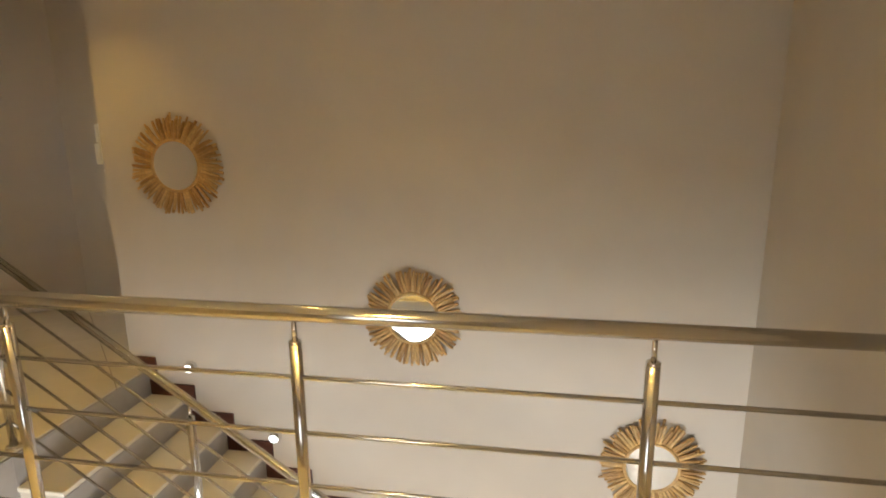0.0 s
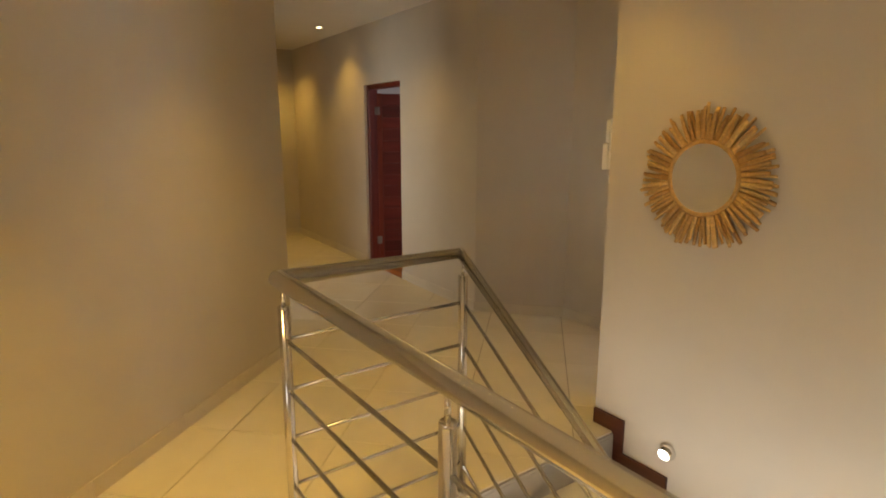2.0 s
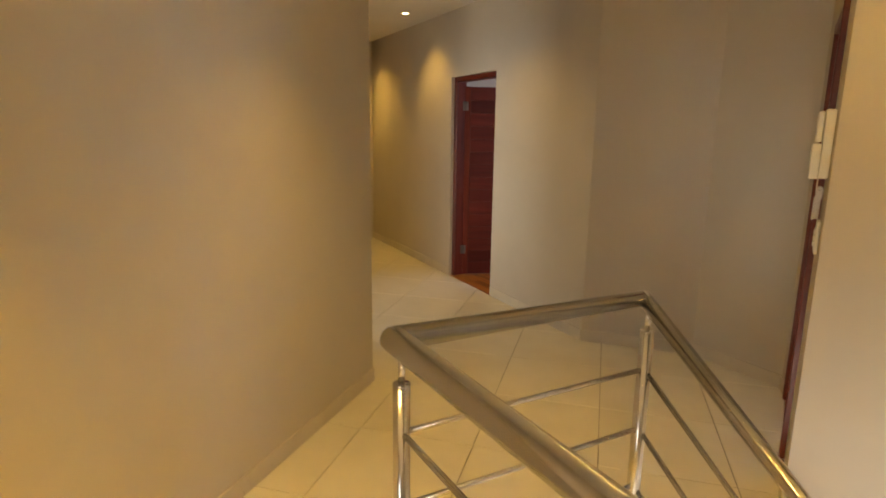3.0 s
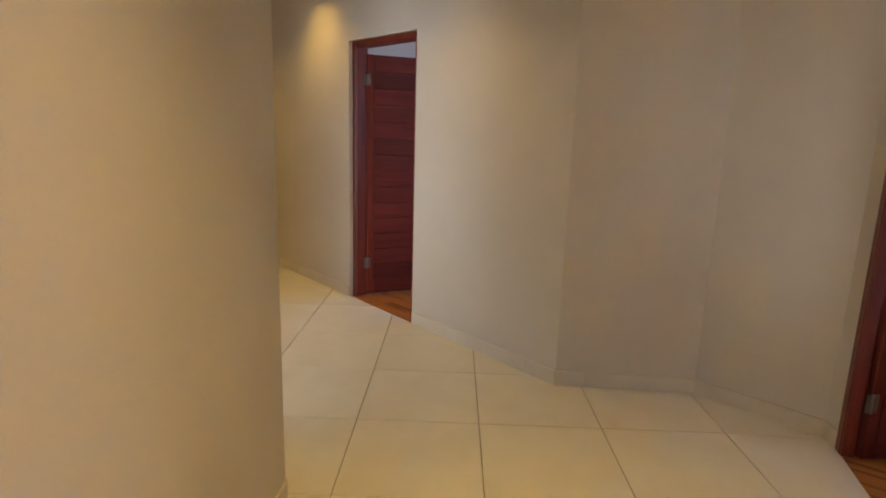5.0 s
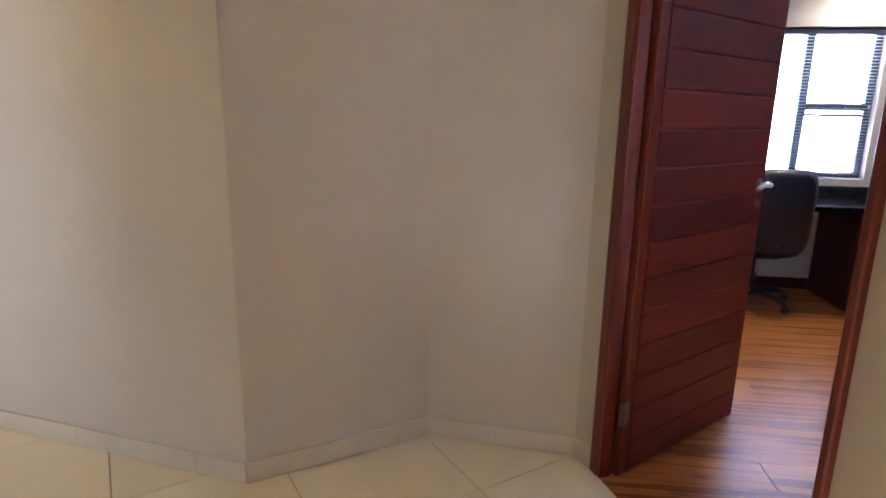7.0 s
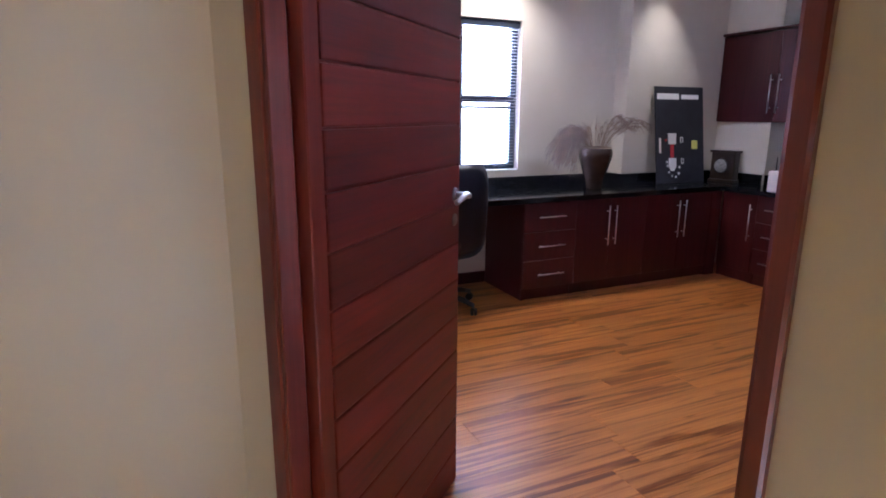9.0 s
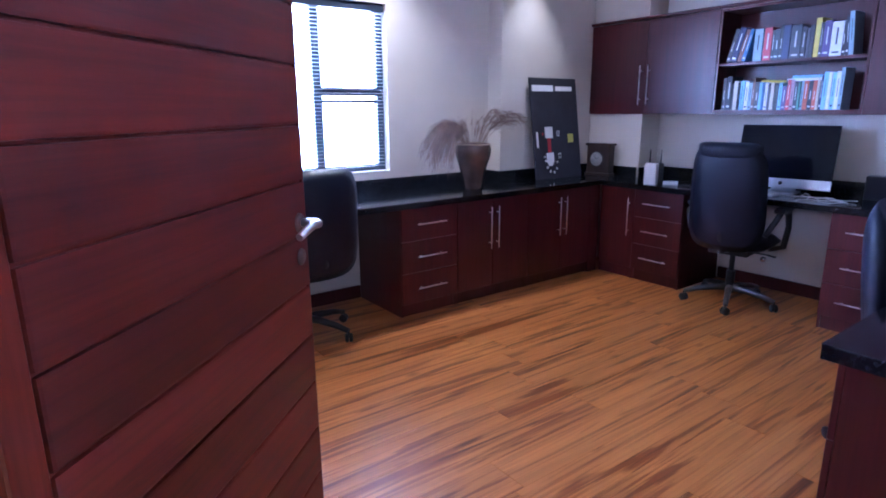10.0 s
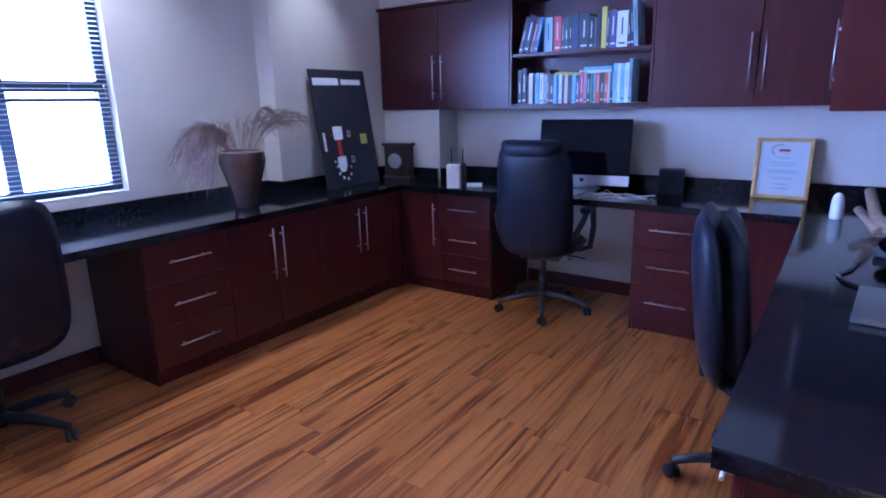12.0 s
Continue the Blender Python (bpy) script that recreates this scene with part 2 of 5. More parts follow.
def prism(bm, pts, z0, z1, bevel=0.0):
    """An upright block over a flat outline, with an eased top edge."""
    area = sum(a[0] * b[1] - b[0] * a[1] for a, b in zip(pts, pts[1:] + pts[:1]))
    if area < 0:
        pts = pts[::-1]
    low = [bm.verts.new((x, y, z0)) for x, y in pts]
    cx, cy = sum(p[0] for p in pts) / len(pts), sum(p[1] for p in pts) / len(pts)
    n = len(pts)
    if bevel:
        mid = [bm.verts.new((x, y, z1 - bevel)) for x, y in pts]
        top = []
        for x, y in pts:
            d = math.hypot(cx - x, cy - y) or 1
            top.append(bm.verts.new((x + (cx - x) / d * bevel, y + (cy - y) / d * bevel, z1)))
        rings = [low, mid, top]
    else:
        top = [bm.verts.new((x, y, z1)) for x, y in pts]
        rings = [low, top]
    for a, b in zip(rings, rings[1:]):
        for k in range(n):
            bm.faces.new((a[k], a[(k + 1) % n], b[(k + 1) % n], b[k]))
    bm.faces.new(low[::-1])
    bm.faces.new(top)


def mesh_of(name, bm, mat, clean=True):
    if clean:
        bmesh.ops.recalc_face_normals(bm, faces=bm.faces[:])
    me = bpy.data.meshes.new(name)
    bm.to_mesh(me)
    bm.free()
    me.materials.append(mat)
    return me


def part(name, bm, mat, parent, label="", m=None):
    ob = new(name, mesh_of(name, bm, mat))
    ob.parent = parent
    if m is not None:
        ob.matrix_basis = m
    if label:
        ob["label"] = label
    return ob


def piece(name, me, parent, m=None):
    ob = new(name, me)
    ob.parent = parent
    if m is not None:
        ob.matrix_basis = m
    return ob


def thing(name, m, label, category, group="", kind=""):
    ob = new(name)
    ob.matrix_basis = m
    ob.empty_display_size = 0.1
    return tagged(ob, label, category, group, kind)


def structure(name, bm, mat, label, category):
    return tagged(new(name, mesh_of(name, bm, mat)), label, category, kind="structure")


def boxed(*a, **k):
    bm = bmesh.new()
    box(bm, *a, **k)
    return bm


def tubed(*a, **k):
    bm = bmesh.new()
    tube(bm, *a, **k)
    return bm


# ---- plan ----
CONVEX, CONCAVE, TURN = (0.0, 0.0), (0.629, 0.447), (1.255, 0.385)
DOOR_L, CORNER = (1.317, 0.297), (1.83, -0.90)
CORR = -9.6                                   # heading of the corridor wall
WELL = pose(CORNER[0], CORNER[1], 0, 0, 0, -7)   # stairwell: x along the mirror wall, y towards it
WELL_END = 3.92
CEIL = 2.70
LOW = -2.80                                   # floor of the storey below
CT = Vector((math.cos(radians(CORR)), math.sin(radians(CORR)), 0))
CN = Vector((-CT.y, CT.x, 0))
CORR_END = -4.6
LEFT0 = (-0.253, -1.632)
LEFT1 = (2.342, -5.422)


def well(s, v, z=0.0):
    return WELL @ Vector((s, v, z))


def corr(t, v, z=0.0):
    p = CT * t + CN * v
    return Vector((p.x, p.y, z))


def wall(name, a, b, z0, z1, thick, label, openings=(), mat=PAINT):
    """An upright wall from a to b; its body lies to the left of that way; openings are (from, to, low, high)."""
    a, b = Vector((*a[:2], 0)), Vector((*b[:2], 0))
    d = b - a
    length = d.length
    bm = bmesh.new()
    cuts = sorted(openings)
    at = 0.0
    for s0, s1, lo, hi in cuts:
        if s0 > at:
            box(bm, at, s0, 0, thick, z0, z1)
        if lo > z0:
            box(bm, s0, s1, 0, thick, z0, lo)
        if hi < z1:
            box(bm, s0, s1, 0, thick, hi, z1)
        at = s1
    if at < length:
        box(bm, at, length, 0, thick, z0, z1)
    ob = structure(name, bm, mat, label, "wall")
    ob.matrix_basis = pose(a.x, a.y, 0, 0, 0, math.degrees(math.atan2(d.y, d.x)))
    return ob


# corridor and landing walls
D1_0, D1_1 = 2.19, 1.33          # far and near edge of the first door, from the corner
wall("wall_corridor", corr(CORR_END, 0), CONVEX, 0, CEIL, 0.14, "beige painted corridor wall with an open doorway",
     [(-CORR_END - D1_0, -CORR_END - D1_1, -0.01, 2.06)])
wall("wall_corridor_end", corr(CORR_END, -1.7), corr(CORR_END, 0.14), 0, CEIL, 0.12, "beige painted end wall of the corridor")
wall("wall_landing_north", CONVEX, CONCAVE, 0, CEIL, 0.12, "beige painted slanting landing wall")
wall("wall_landing_east", CONCAVE, TURN, 0, CEIL, 0.12, "beige painted short landing wall beside the study door")
wall("wall_landing_return", TURN, DOOR_L, 0, CEIL, 0.10, "beige painted narrow return beside a door frame")
DW = Vector((CORNER[0] - DOOR_L[0], CORNER[1] - DOOR_L[1], 0))
DW_LEN = DW.length
DW.normalize()
DOOR_W = 0.964
DOORWAY = pose(DOOR_L[0], DOOR_L[1], 0, 0, 0, math.degrees(math.atan2(DW.y, DW.x)))
wall("wall_study_door", DOOR_L, CORNER, 0, CEIL, 0.066, "beige painted wall with the study doorway", [(0.0, DOOR_W, -0.01, 2.10)])
wall("wall_stair", well(0, 0), well(WELL_END + 0.1, 0), LOW, CEIL, 0.12, "beige painted stairwell wall hung with sunburst mirrors")
wall("wall_stair_east", well(WELL_END, 0.1), well(WELL_END, -5.0), LOW, CEIL, 0.12, "beige painted end wall of the stairwell")
wall("wall_gallery", LEFT1, LEFT0, 0, CEIL, 0.14, "beige painted slanting gallery wall")
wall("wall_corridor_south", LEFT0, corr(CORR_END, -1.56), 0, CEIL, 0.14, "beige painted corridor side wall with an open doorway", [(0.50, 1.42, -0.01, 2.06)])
p_back = WELL.inverted() @ Vector((*LEFT1, 0))
BACK_V = p_back.y
# the opening is assumed: it lets the added gallery light in
wall("wall_gallery_back", well(WELL_END, BACK_V), (LEFT1[0] - 0.2, LEFT1[1] + 0.02), 0, CEIL, 0.12, "beige painted back wall of the gallery with an assumed window", [(0.9, 2.0, 0.9, 2.1)])
# storey below: a hall with a wide window under the gallery
wall("wall_hall_back", well(WELL_END, BACK_V), well(-1.2, BACK_V), LOW, -0.25, 0.12, "beige painted wall of the hall below with a wide window", [(0.7, 3.6, LOW + 0.15, -0.75)])
wall("wall_hall_west", well(-1.2, BACK_V), well(-1.2, 0.1), LOW, -0.25, 0.12, "beige painted wall of the hall below")
wall("wall_hall_north", well(-1.2, 0.0), well(0, 0.0), LOW, -0.25, 0.12, "beige painted wall below the landing")
bm = bmesh.new()
prism(bm, [well(-1.4, BACK_V - 0.2)[:2], well(4.1, BACK_V - 0.2)[:2], well(4.1, 0.2)[:2], well(-1.4, 0.2)[:2]], LOW - 0.1, LOW)
structure("floor_hall", bm, TILE, "cream tiled floor of the hall below", "floor")

# study walls
SX, SY, SS, SW = 6.07, 3.215, -0.64, 1.30
WIN = (1.76, 3.735, 0.93, 2.10)
wall("wall_study_north", (SX + 0.2, SY), (SW - 0.2, SY), 0, CEIL, -0.20, "beige painted study wall with a window", [(SX + 0.2 - WIN[1], SX + 0.2 - WIN[0], WIN[2], WIN[3])])
wall("wall_study_east", (SX, SS - 0.1), (SX, SY), 0, CEIL, -0.14, "beige painted study wall behind the cabinets")
wall("wall_study_south", (1.90, SS), (SX, SS), 0, CEIL, -0.10, "beige painted study wall behind the desk")
wall("wall_study_west", (SW, SY), (SW, 0.50), 0, CEIL, -0.12, "beige painted study wall behind the door")
bm = bmesh.new()
box(bm, 4.70, SX, 3.055, SY + 0.01, 0, CEIL)
box(bm, 5.810, SX + 0.01, 2.505, 3.06, 0, CEIL)
structure("wall_pier", bm, PAINT, "beige painted corner pier in the study", "wall")
# room behind the first door
bm = bmesh.new()
for a, b, c, d in ((-3.3, -3.2, 0.14, 3.0), (-0.35, -0.25, 0.14, 3.0), (-3.3, -0.25, 3.0, 3.1)):
    box(bm, a, b, c, d, 0, CEIL)
ob = structure("wall_bedroom", bm, PAINT, "beige painted walls of the room behind the first door", "wall")
ob.matrix_basis = pose(0, 0, 0, 0, 0, CORR)

# ceiling
bm = bmesh.new()
box(bm, -5.6, 6.6, -6.6, 5.0, CEIL, CEIL + 0.15)
structure("ceiling", bm, CEILING, "plain off-white plastered ceiling", "ceiling")

# ---- floors ----
NOSE = 0.13                     # top stair edge in the stairwell's x
GALLERY_V = -1.80
landing = [tuple(v[:2]) for v in (corr(CORR_END, -1.56), Vector(LEFT0), Vector(LEFT1), well(WELL_END, BACK_V), well(WELL_END, GALLERY_V), well(NOSE, GALLERY_V),
           well(NOSE, 0), Vector(CORNER), Vector(DOOR_L), Vector(TURN), Vector(CONCAVE), Vector(CONVEX), corr(CORR_END, 0))]
bm = bmesh.new()
prism(bm, [tuple(p) for p in landing], -0.25, -0.008)
landing_floor = structure("floor_landing", bm, GROUT, "cream square floor tiles laid diagonally with dark joints", "floor")
bm = bmesh.new()
prism(bm, [DOOR_L, (1.69, -0.58), (1.84, -0.70), (SX + 0.1, -0.70), (SX + 0.1, SY + 0.1), (1.2, SY + 0.1), (1.2, 0.48)], -0.25, -0.012)
study_floor = structure("floor_study", bm, GROUT, "warm brown laminate plank floor with dark streaks", "floor")

# ---- landing and stairs ----
GOING, RISE, STEPS = 0.267, 0.185, 13
STAIR_W = 1.06

stair = thing("staircase", WELL, "tiled staircase with cream treads and grey risers going down", "staircase")
bm = bmesh.new()
outline = []
for k in range(STEPS):
    outline += [(NOSE + GOING * k, -RISE * k - 0.03), (NOSE + GOING * k, -RISE * (k + 1) - 0.03)]
outline += [(NOSE + GOING * STEPS, -RISE * STEPS - 0.03), (NOSE + GOING * STEPS, -RISE * STEPS - 0.2), (NOSE, -0.36)]
va = [bm.verts.new((x, -0.002, z)) for x, z in outline]
vb = [bm.verts.new((x, -STAIR_W + 0.01, z)) for x, z in outline]
bm.faces.new(va)
bm.faces.new(vb[::-1])
for k in range(len(outline)):
    j = (k + 1) % len(outline)
    bm.faces.new((va[k], va[j], vb[j], vb[k]))
part("flight", bm, PAINT, stair, "painted concrete flight")
tread_me = mesh_of("tread", boxed(-0.012, GOING + 0.012, -STAIR_W, -0.002, -0.028, 0.0, bevel=0.004), TILE)
riser_me = mesh_of("riser", boxed(-0.002, 0.012, -STAIR_W + 0.002, -0.003, -RISE + 0.001, -0.029), RISER)
for k in range(STEPS):
    piece("riser", riser_me, stair, pose(NOSE + GOING * k, 0, -RISE * k))
    piece("tread", tread_me, stair, pose(NOSE + GOING * k, 0, -RISE * (k + 1)))
bm = boxed(NOSE + GOING * STEPS - 0.05, WELL_END, -1.9, 0, -RISE * STEPS - 0.3, -RISE * STEPS, bevel=0.004)
tagged(part("stair_landing", bm, TILE, None), "cream tiled half landing below the stair flight", "landing", kind="structure").matrix_basis = WELL
bm = boxed(NOSE - 0.006, NOSE + 0.010, -1.83, -0.003, -0.26, -0.012)
part("floor_edge", bm, RISER, stair, "grey tiled edge under the top step")
bm = boxed(NOSE, WELL_END - 0.005, GALLERY_V - 0.002, GALLERY_V + 0.014, -0.26, -0.004)
ob = structure("gallery_edge", bm, CEILING, "white painted slab edge of the gallery", "trim")
ob.matrix_basis = WELL

board_line = thing("stair_skirting", WELL, "dark stained wooden skirting stepping down the stair wall", "skirting", kind="structure")


def flat_slab(bm, pts, y0, y1):
    """An outline in x and z, given depth in y."""
    a = [bm.verts.new((x, y0, z)) for x, z in pts]
    b = [bm.verts.new((x, y1, z)) for x, z in pts]
    bm.faces.new(a)
    bm.faces.new(b[::-1])
    for k in range(len(pts)):
        j = (k + 1) % len(pts)
        bm.faces.new((a[k], a[j], b[j], b[k]))


bm = bmesh.new()
flat_slab(bm, [(0.002, 0.084), (0.198, 0.084), (0.198, -RISE), (0.132, -RISE), (0.132, 0.0), (0.002, 0.0)], -0.016, -0.002)
part("skirting_board", bm, STAIR_WOOD, board_line)
bm = bmesh.new()
flat_slab(bm, [(0.0, 0.084), (GOING, 0.084), (GOING, -RISE), (GOING - 0.066, -RISE), (GOING - 0.066, 0.0), (0.0, 0.0)], -0.016, -0.002)
sk_me = mesh_of("skirting_board", bm, STAIR_WOOD)
for k in range(1, STEPS - 1):
    piece("skirting_board", sk_me, board_line, pose(0.198 + GOING * (k - 1), 0, -RISE * k))

# steel balustrade
RAIL_Z = 1.080
SLOPE = 0.705
rail = thing("balustrade", WELL, "brushed steel balustrade with round handrail, posts and thin bars", "balustrade")
C1, C2 = (0.070, -0.990), (0.048, -1.744)
part("handrail", tubed([(C1[0], C1[1], RAIL_Z), (C2[0], C2[1], RAIL_Z), (WELL_END - 0.002, -1.744, RAIL_Z)], 0.0213, 20), STEEL, rail)
S_END = 3.5
part("handrail", tubed([(C1[0], C1[1], RAIL_Z), (S_END, -0.990, RAIL_Z - SLOPE * (S_END - C1[0]))], 0.0213, 20), STEEL, rail, "sloping steel handrail")
bm = bmesh.new()
bmesh.ops.create_uvsphere(bm, u_segments=16, v_segments=10, radius=0.0228, matrix=Matrix.Translation((C1[0], C1[1], RAIL_Z)))
part("rail_joint", bm, STEEL, rail)


def post(x, y, z, height):
    bm = bmesh.new()
    tube(bm, [(x, y, z), (x, y, z + height - 0.09)], 0.0195, 18)
    p = part("post", bm, STEEL, rail)
    bm = bmesh.new()
    lathe(bm, [(0.0, height - 0.0865), (0.0185, height - 0.0865), (0.0198, height - 0.088), (0.0198, height - 0.094)], 18, pose(x, y, z))
    tube(bm, [(x, y, z + height - 0.09), (x, y, z + height - 0.022)], 0.0075, 10)
    part("stem", bm, STEEL, p, "thin steel stem under the handrail")
    bm = bmesh.new()
    lathe(bm, [(0.0, 0.014), (0.024, 0.014), (0.036, 0.010), (0.040, 0.0), (0.0, 0.0)], 20, pose(x, y, z))
    part("base_flange", bm, STEEL, p)


for x, y in ((0.090, -1.744), (1.035, -1.744), (2.030, -1.744), (3.045, -1.744), (0.090, -0.990)):
    post(x, y, 0.0, RAIL_Z)
for x in (1.115, 2.15, 3.18):
    k = math.floor((x - NOSE) / GOING) + 1
    post(x, -0.990, -RISE * k, RAIL_Z - SLOPE * (x - C1[0]) + RISE * k)
for z in (0.877, 0.694, 0.511, 0.328, 0.145):
    part("bar", tubed([(0.090, -1.744, z), (WELL_END - 0.003, -1.744, z)], 0.0075, 10), STEEL, rail)
    part("bar", tubed([(0.090, -0.990, z), (0.090, -1.744, z)], 0.0075, 10), STEEL, rail)
    part("bar", tubed([(0.090, -0.990, z), (S_END - 0.3, -0.990, z - SLOPE * (S_END - 0.39))], 0.0075, 10), STEEL, rail)

# sunburst mirrors
def gilt():
    m = material("gilded_driftwood", (0.50, 0.32, 0.14), 0.45)
    geo = m.node_tree.nodes.new("ShaderNodeObjectInfo")
    v = coords(m)
    tone = ramp(m, geo.outputs["Random"], [(0.0, (0.38, 0.20, 0.06)), (0.5, (0.58, 0.35, 0.125)), (1.0, (0.70, 0.47, 0.20))])
    n = noise_tex(m, v, 60.0, 4.0)
    col = mixed(m, 1.0, tone, ramp(m, n, [(0.3, (0.7, 0.7, 0.7)), (0.7, (1.1, 1.1, 1.1))]), "MULTIPLY")
    shade(m, col, spread(m, n, 0.32, 0.6))
    bump(m, n, 0.4, 0.002)
    return m


GILT = gilt()


rg = random.Random(3)
RAYS = []
for k in range(8):
    bm = bmesh.new()
    bend, w = rg.uniform(-0.010, 0.010), rg.uniform(0.0085, 0.0105)
    vs = tube(bm, [(0.0, 0, 0), (0.05, bend * 0.2, 0.004), (0.10, bend * 0.6, 0.006), (0.135, bend, 0.003), (0.150, bend * 1.3, 0.0)], w, 7, r_end=w * rg.uniform(0.45, 0.8))
    for v in vs:
        v.co.z *= 0.75
    RAYS.append(mesh_of("ray", bm, GILT))


def sunburst(seed, s, z, label):
    rg = random.Random(seed)
    ob = thing("sunburst_mirror", WELL @ pose(s, -0.002, z, 90, 0, 0), label, "mirror", "sunburst mirrors on the stair wall")
    for layer, count, depth in ((0, 54, 0.014), (1, 54, 0.027)):
        for k in range(count):
            a = (k + 0.5 * layer + rg.uniform(-0.2, 0.2)) * 360 / count
            size = rg.uniform(0.92, 1.14) if layer == 0 else rg.uniform(0.80, 1.05)
            piece("ray", RAYS[rg.randrange(8)], ob, pose(0, 0, depth + rg.uniform(-0.003, 0.004), 0, 0, a) @ pose(0.148, 0, 0, 0, rg.uniform(-5, 2)) @ Matrix.Diagonal((size, rg.uniform(1.0, 1.4), 1, 1)))
    bm = bmesh.new()
    tube(bm, [(0.156 * math.cos(k * math.tau / 48), 0.156 * math.sin(k * math.tau / 48), 0.032) for k in range(48)], 0.010, 8, closed=True)
    part("rim", bm, GILT, ob)
    bm = bmesh.new()
    lathe(bm, [(0.0, 0.034), (0.148, 0.034), (0.156, 0.031), (0.156, 0.0), (0.0, 0.0)], 64)
    g = part("mirror_glass", bm, MIRROR, ob)
    for p in g.data.polygons:
        p.use_smooth = False
    bm = bmesh.new()
    lathe(bm, [(0.0, 0.012), (0.17, 0.012), (0.19, 0.0), (0.0, 0.0)], 40)
    part("back_plate", bm, STAIR_WOOD, ob)
    return ob


sunburst(11, 0.522, 1.370, "round sunburst mirror with golden stick frame near the stair top")
sunburst(12, 1.990, 0.462, "round sunburst mirror with pale stick frame above mid stair")
sunburst(13, 3.425, -0.398, "round sunburst mirror with pale stick frame low in the stairwell")


def wall_light(s, z):
    ob = thing("stair_light", WELL @ pose(s, -0.001, z, 90, 0, 0), "small round chrome stair light glowing on the wall", "wall light", "stair lights along the flight")
    bm = bmesh.new()
    lathe(bm, [(0.0, 0.0), (0.040, 0.0), (0.042, 0.006), (0.036, 0.030), (0.024, 0.044), (0.0, 0.048)], 28)
    part("chrome_cap", bm, CHROME, ob)
    bm = bmesh.new()
    lathe(bm, [(0.0, 0.012), (0.020, 0.008), (0.030, -0.002), (0.0, -0.002)], 20, pose(0, -0.005, 0.043, 16, 0, 0))
    part("lens", bm, LED_COOL, ob, "glowing cool white lens")


for k in range(4):
    wall_light(0.457 + 0.569 * k, 0.036 - 0.46 * k)

# intercom and switch beside the study door
IC = DOORWAY @ pose(1.098, 0, 1.366, 0, 0, 0)
ic = thing("intercom", IC, "white wall intercom with a coiled handset cord", "intercom")
part("base", boxed(-0.060, 0.060, -0.034, -0.001, 0.002, 0.265, bevel=0.008, segments=2), WHITE, ic)
part("front_block", boxed(-0.060, 0.060, -0.066, -0.0342, 0.0, 0.135, bevel=0.007, segments=2), WHITE, ic)
bm = bmesh.new()
box(bm, -0.030, 0.034, -0.058, -0.036, 0.140, 0.258, bevel=0.010, segments=3)
part("handset", bm, WHITE, ic)
bm = bmesh.new()
pts = [(-0.004, -0.030, 0.004), (-0.005, -0.030, -0.018), (-0.012, -0.030, -0.050), (-0.015, -0.026, -0.068)]
for k in range(16 * 10):
    a = k * math.tau / 10
    q = k / 160
    pts.append((-0.018 - 0.012 * q + 0.0105 * math.cos(a), -0.022 + 0.0105 * math.sin(a), -0.072 - 0.094 * q))
tube(bm, pts, 0.0026, 6)
pts = []
for k in range(9 * 10):
    a = k * math.tau / 10
    q = k / 90
    pts.append((0.000 + 0.050 * q, -0.020 + 0.0095 * math.cos(a), -0.080 + 0.045 * q + 0.0095 * math.sin(a)))
tube(bm, pts, 0.0026, 6)
part("coiled_cord", bm, WHITE, ic)
sw = thing("light_switch", DOORWAY @ pose(1.115, -0.001, 1.138), "white light switch plate with oval rockers", "light switch")
part("plate", boxed(-0.05, 0.05, -0.012, 0, -0.064, 0.064, bevel=0.004, segments=2), WHITE, sw)
part("panel", boxed(-0.034, 0.036, -0.0145, -0.0122, -0.044, 0.034, bevel=0.001), WHITE, sw)
for k in range(3):
    bm = boxed(-0.004, 0.022, -0.019, -0.0142, -0.036 + 0.024 * k, -0.019 + 0.024 * k, bevel=0.0045, segments=3)
    part("rocker", bm, WHITE, sw)

# skirting tiles of the landing
skirting = tagged(new("baseboard_landing"), "cream tile skirting along the landing walls", "baseboard", kind="structure")


def skirt_run(a, b, lead=0.0, skip=()):
    a, b = Vector((*a[:2], 0)), Vector((*b[:2], 0))
    d = b - a
    length = d.length
    m = pose(a.x, a.y, 0, 0, 0, math.degrees(math.atan2(d.y, d.x)))
    cuts = [0.0]
    x = 0.6 - lead
    while x < length - 0.02:
        if x > 0.02:
            cuts.append(x)
        x += 0.6
    cuts.append(length)
    for x0, x1 in zip(cuts, cuts[1:]):
        if any(x0 >= s0 - 0.01 and x1 <= s1 + 0.01 for s0, s1 in skip):
            continue
        part("skirting_tile", boxed(x0 + 0.001, x1 - 0.001, -0.0095, 0.0, 0.001, 0.088, bevel=0.0015), SKIRT, skirting, m=m)


skirt_run(corr(CORR_END, 0), corr(-D1_0 - 0.005, 0), 0.3)
skirt_run(corr(-D1_1 + 0.005, 0), CONVEX, 0.1)
skirt_run(CONVEX, CONCAVE, 0.44)
skirt_run(CONCAVE, TURN, 0.3)
skirt_run(TURN, DOOR_L)
skirt_run(DOORWAY @ Vector((DOOR_W + 0.003, 0, 0)), CORNER)
skirt_run(LEFT1, LEFT0, 0.2)
skirt_run(LEFT0, corr(CORR_END, -1.56), 0.4)
skirt_run(corr(CORR_END, -1.56), corr(CORR_END, 0), 0.1)


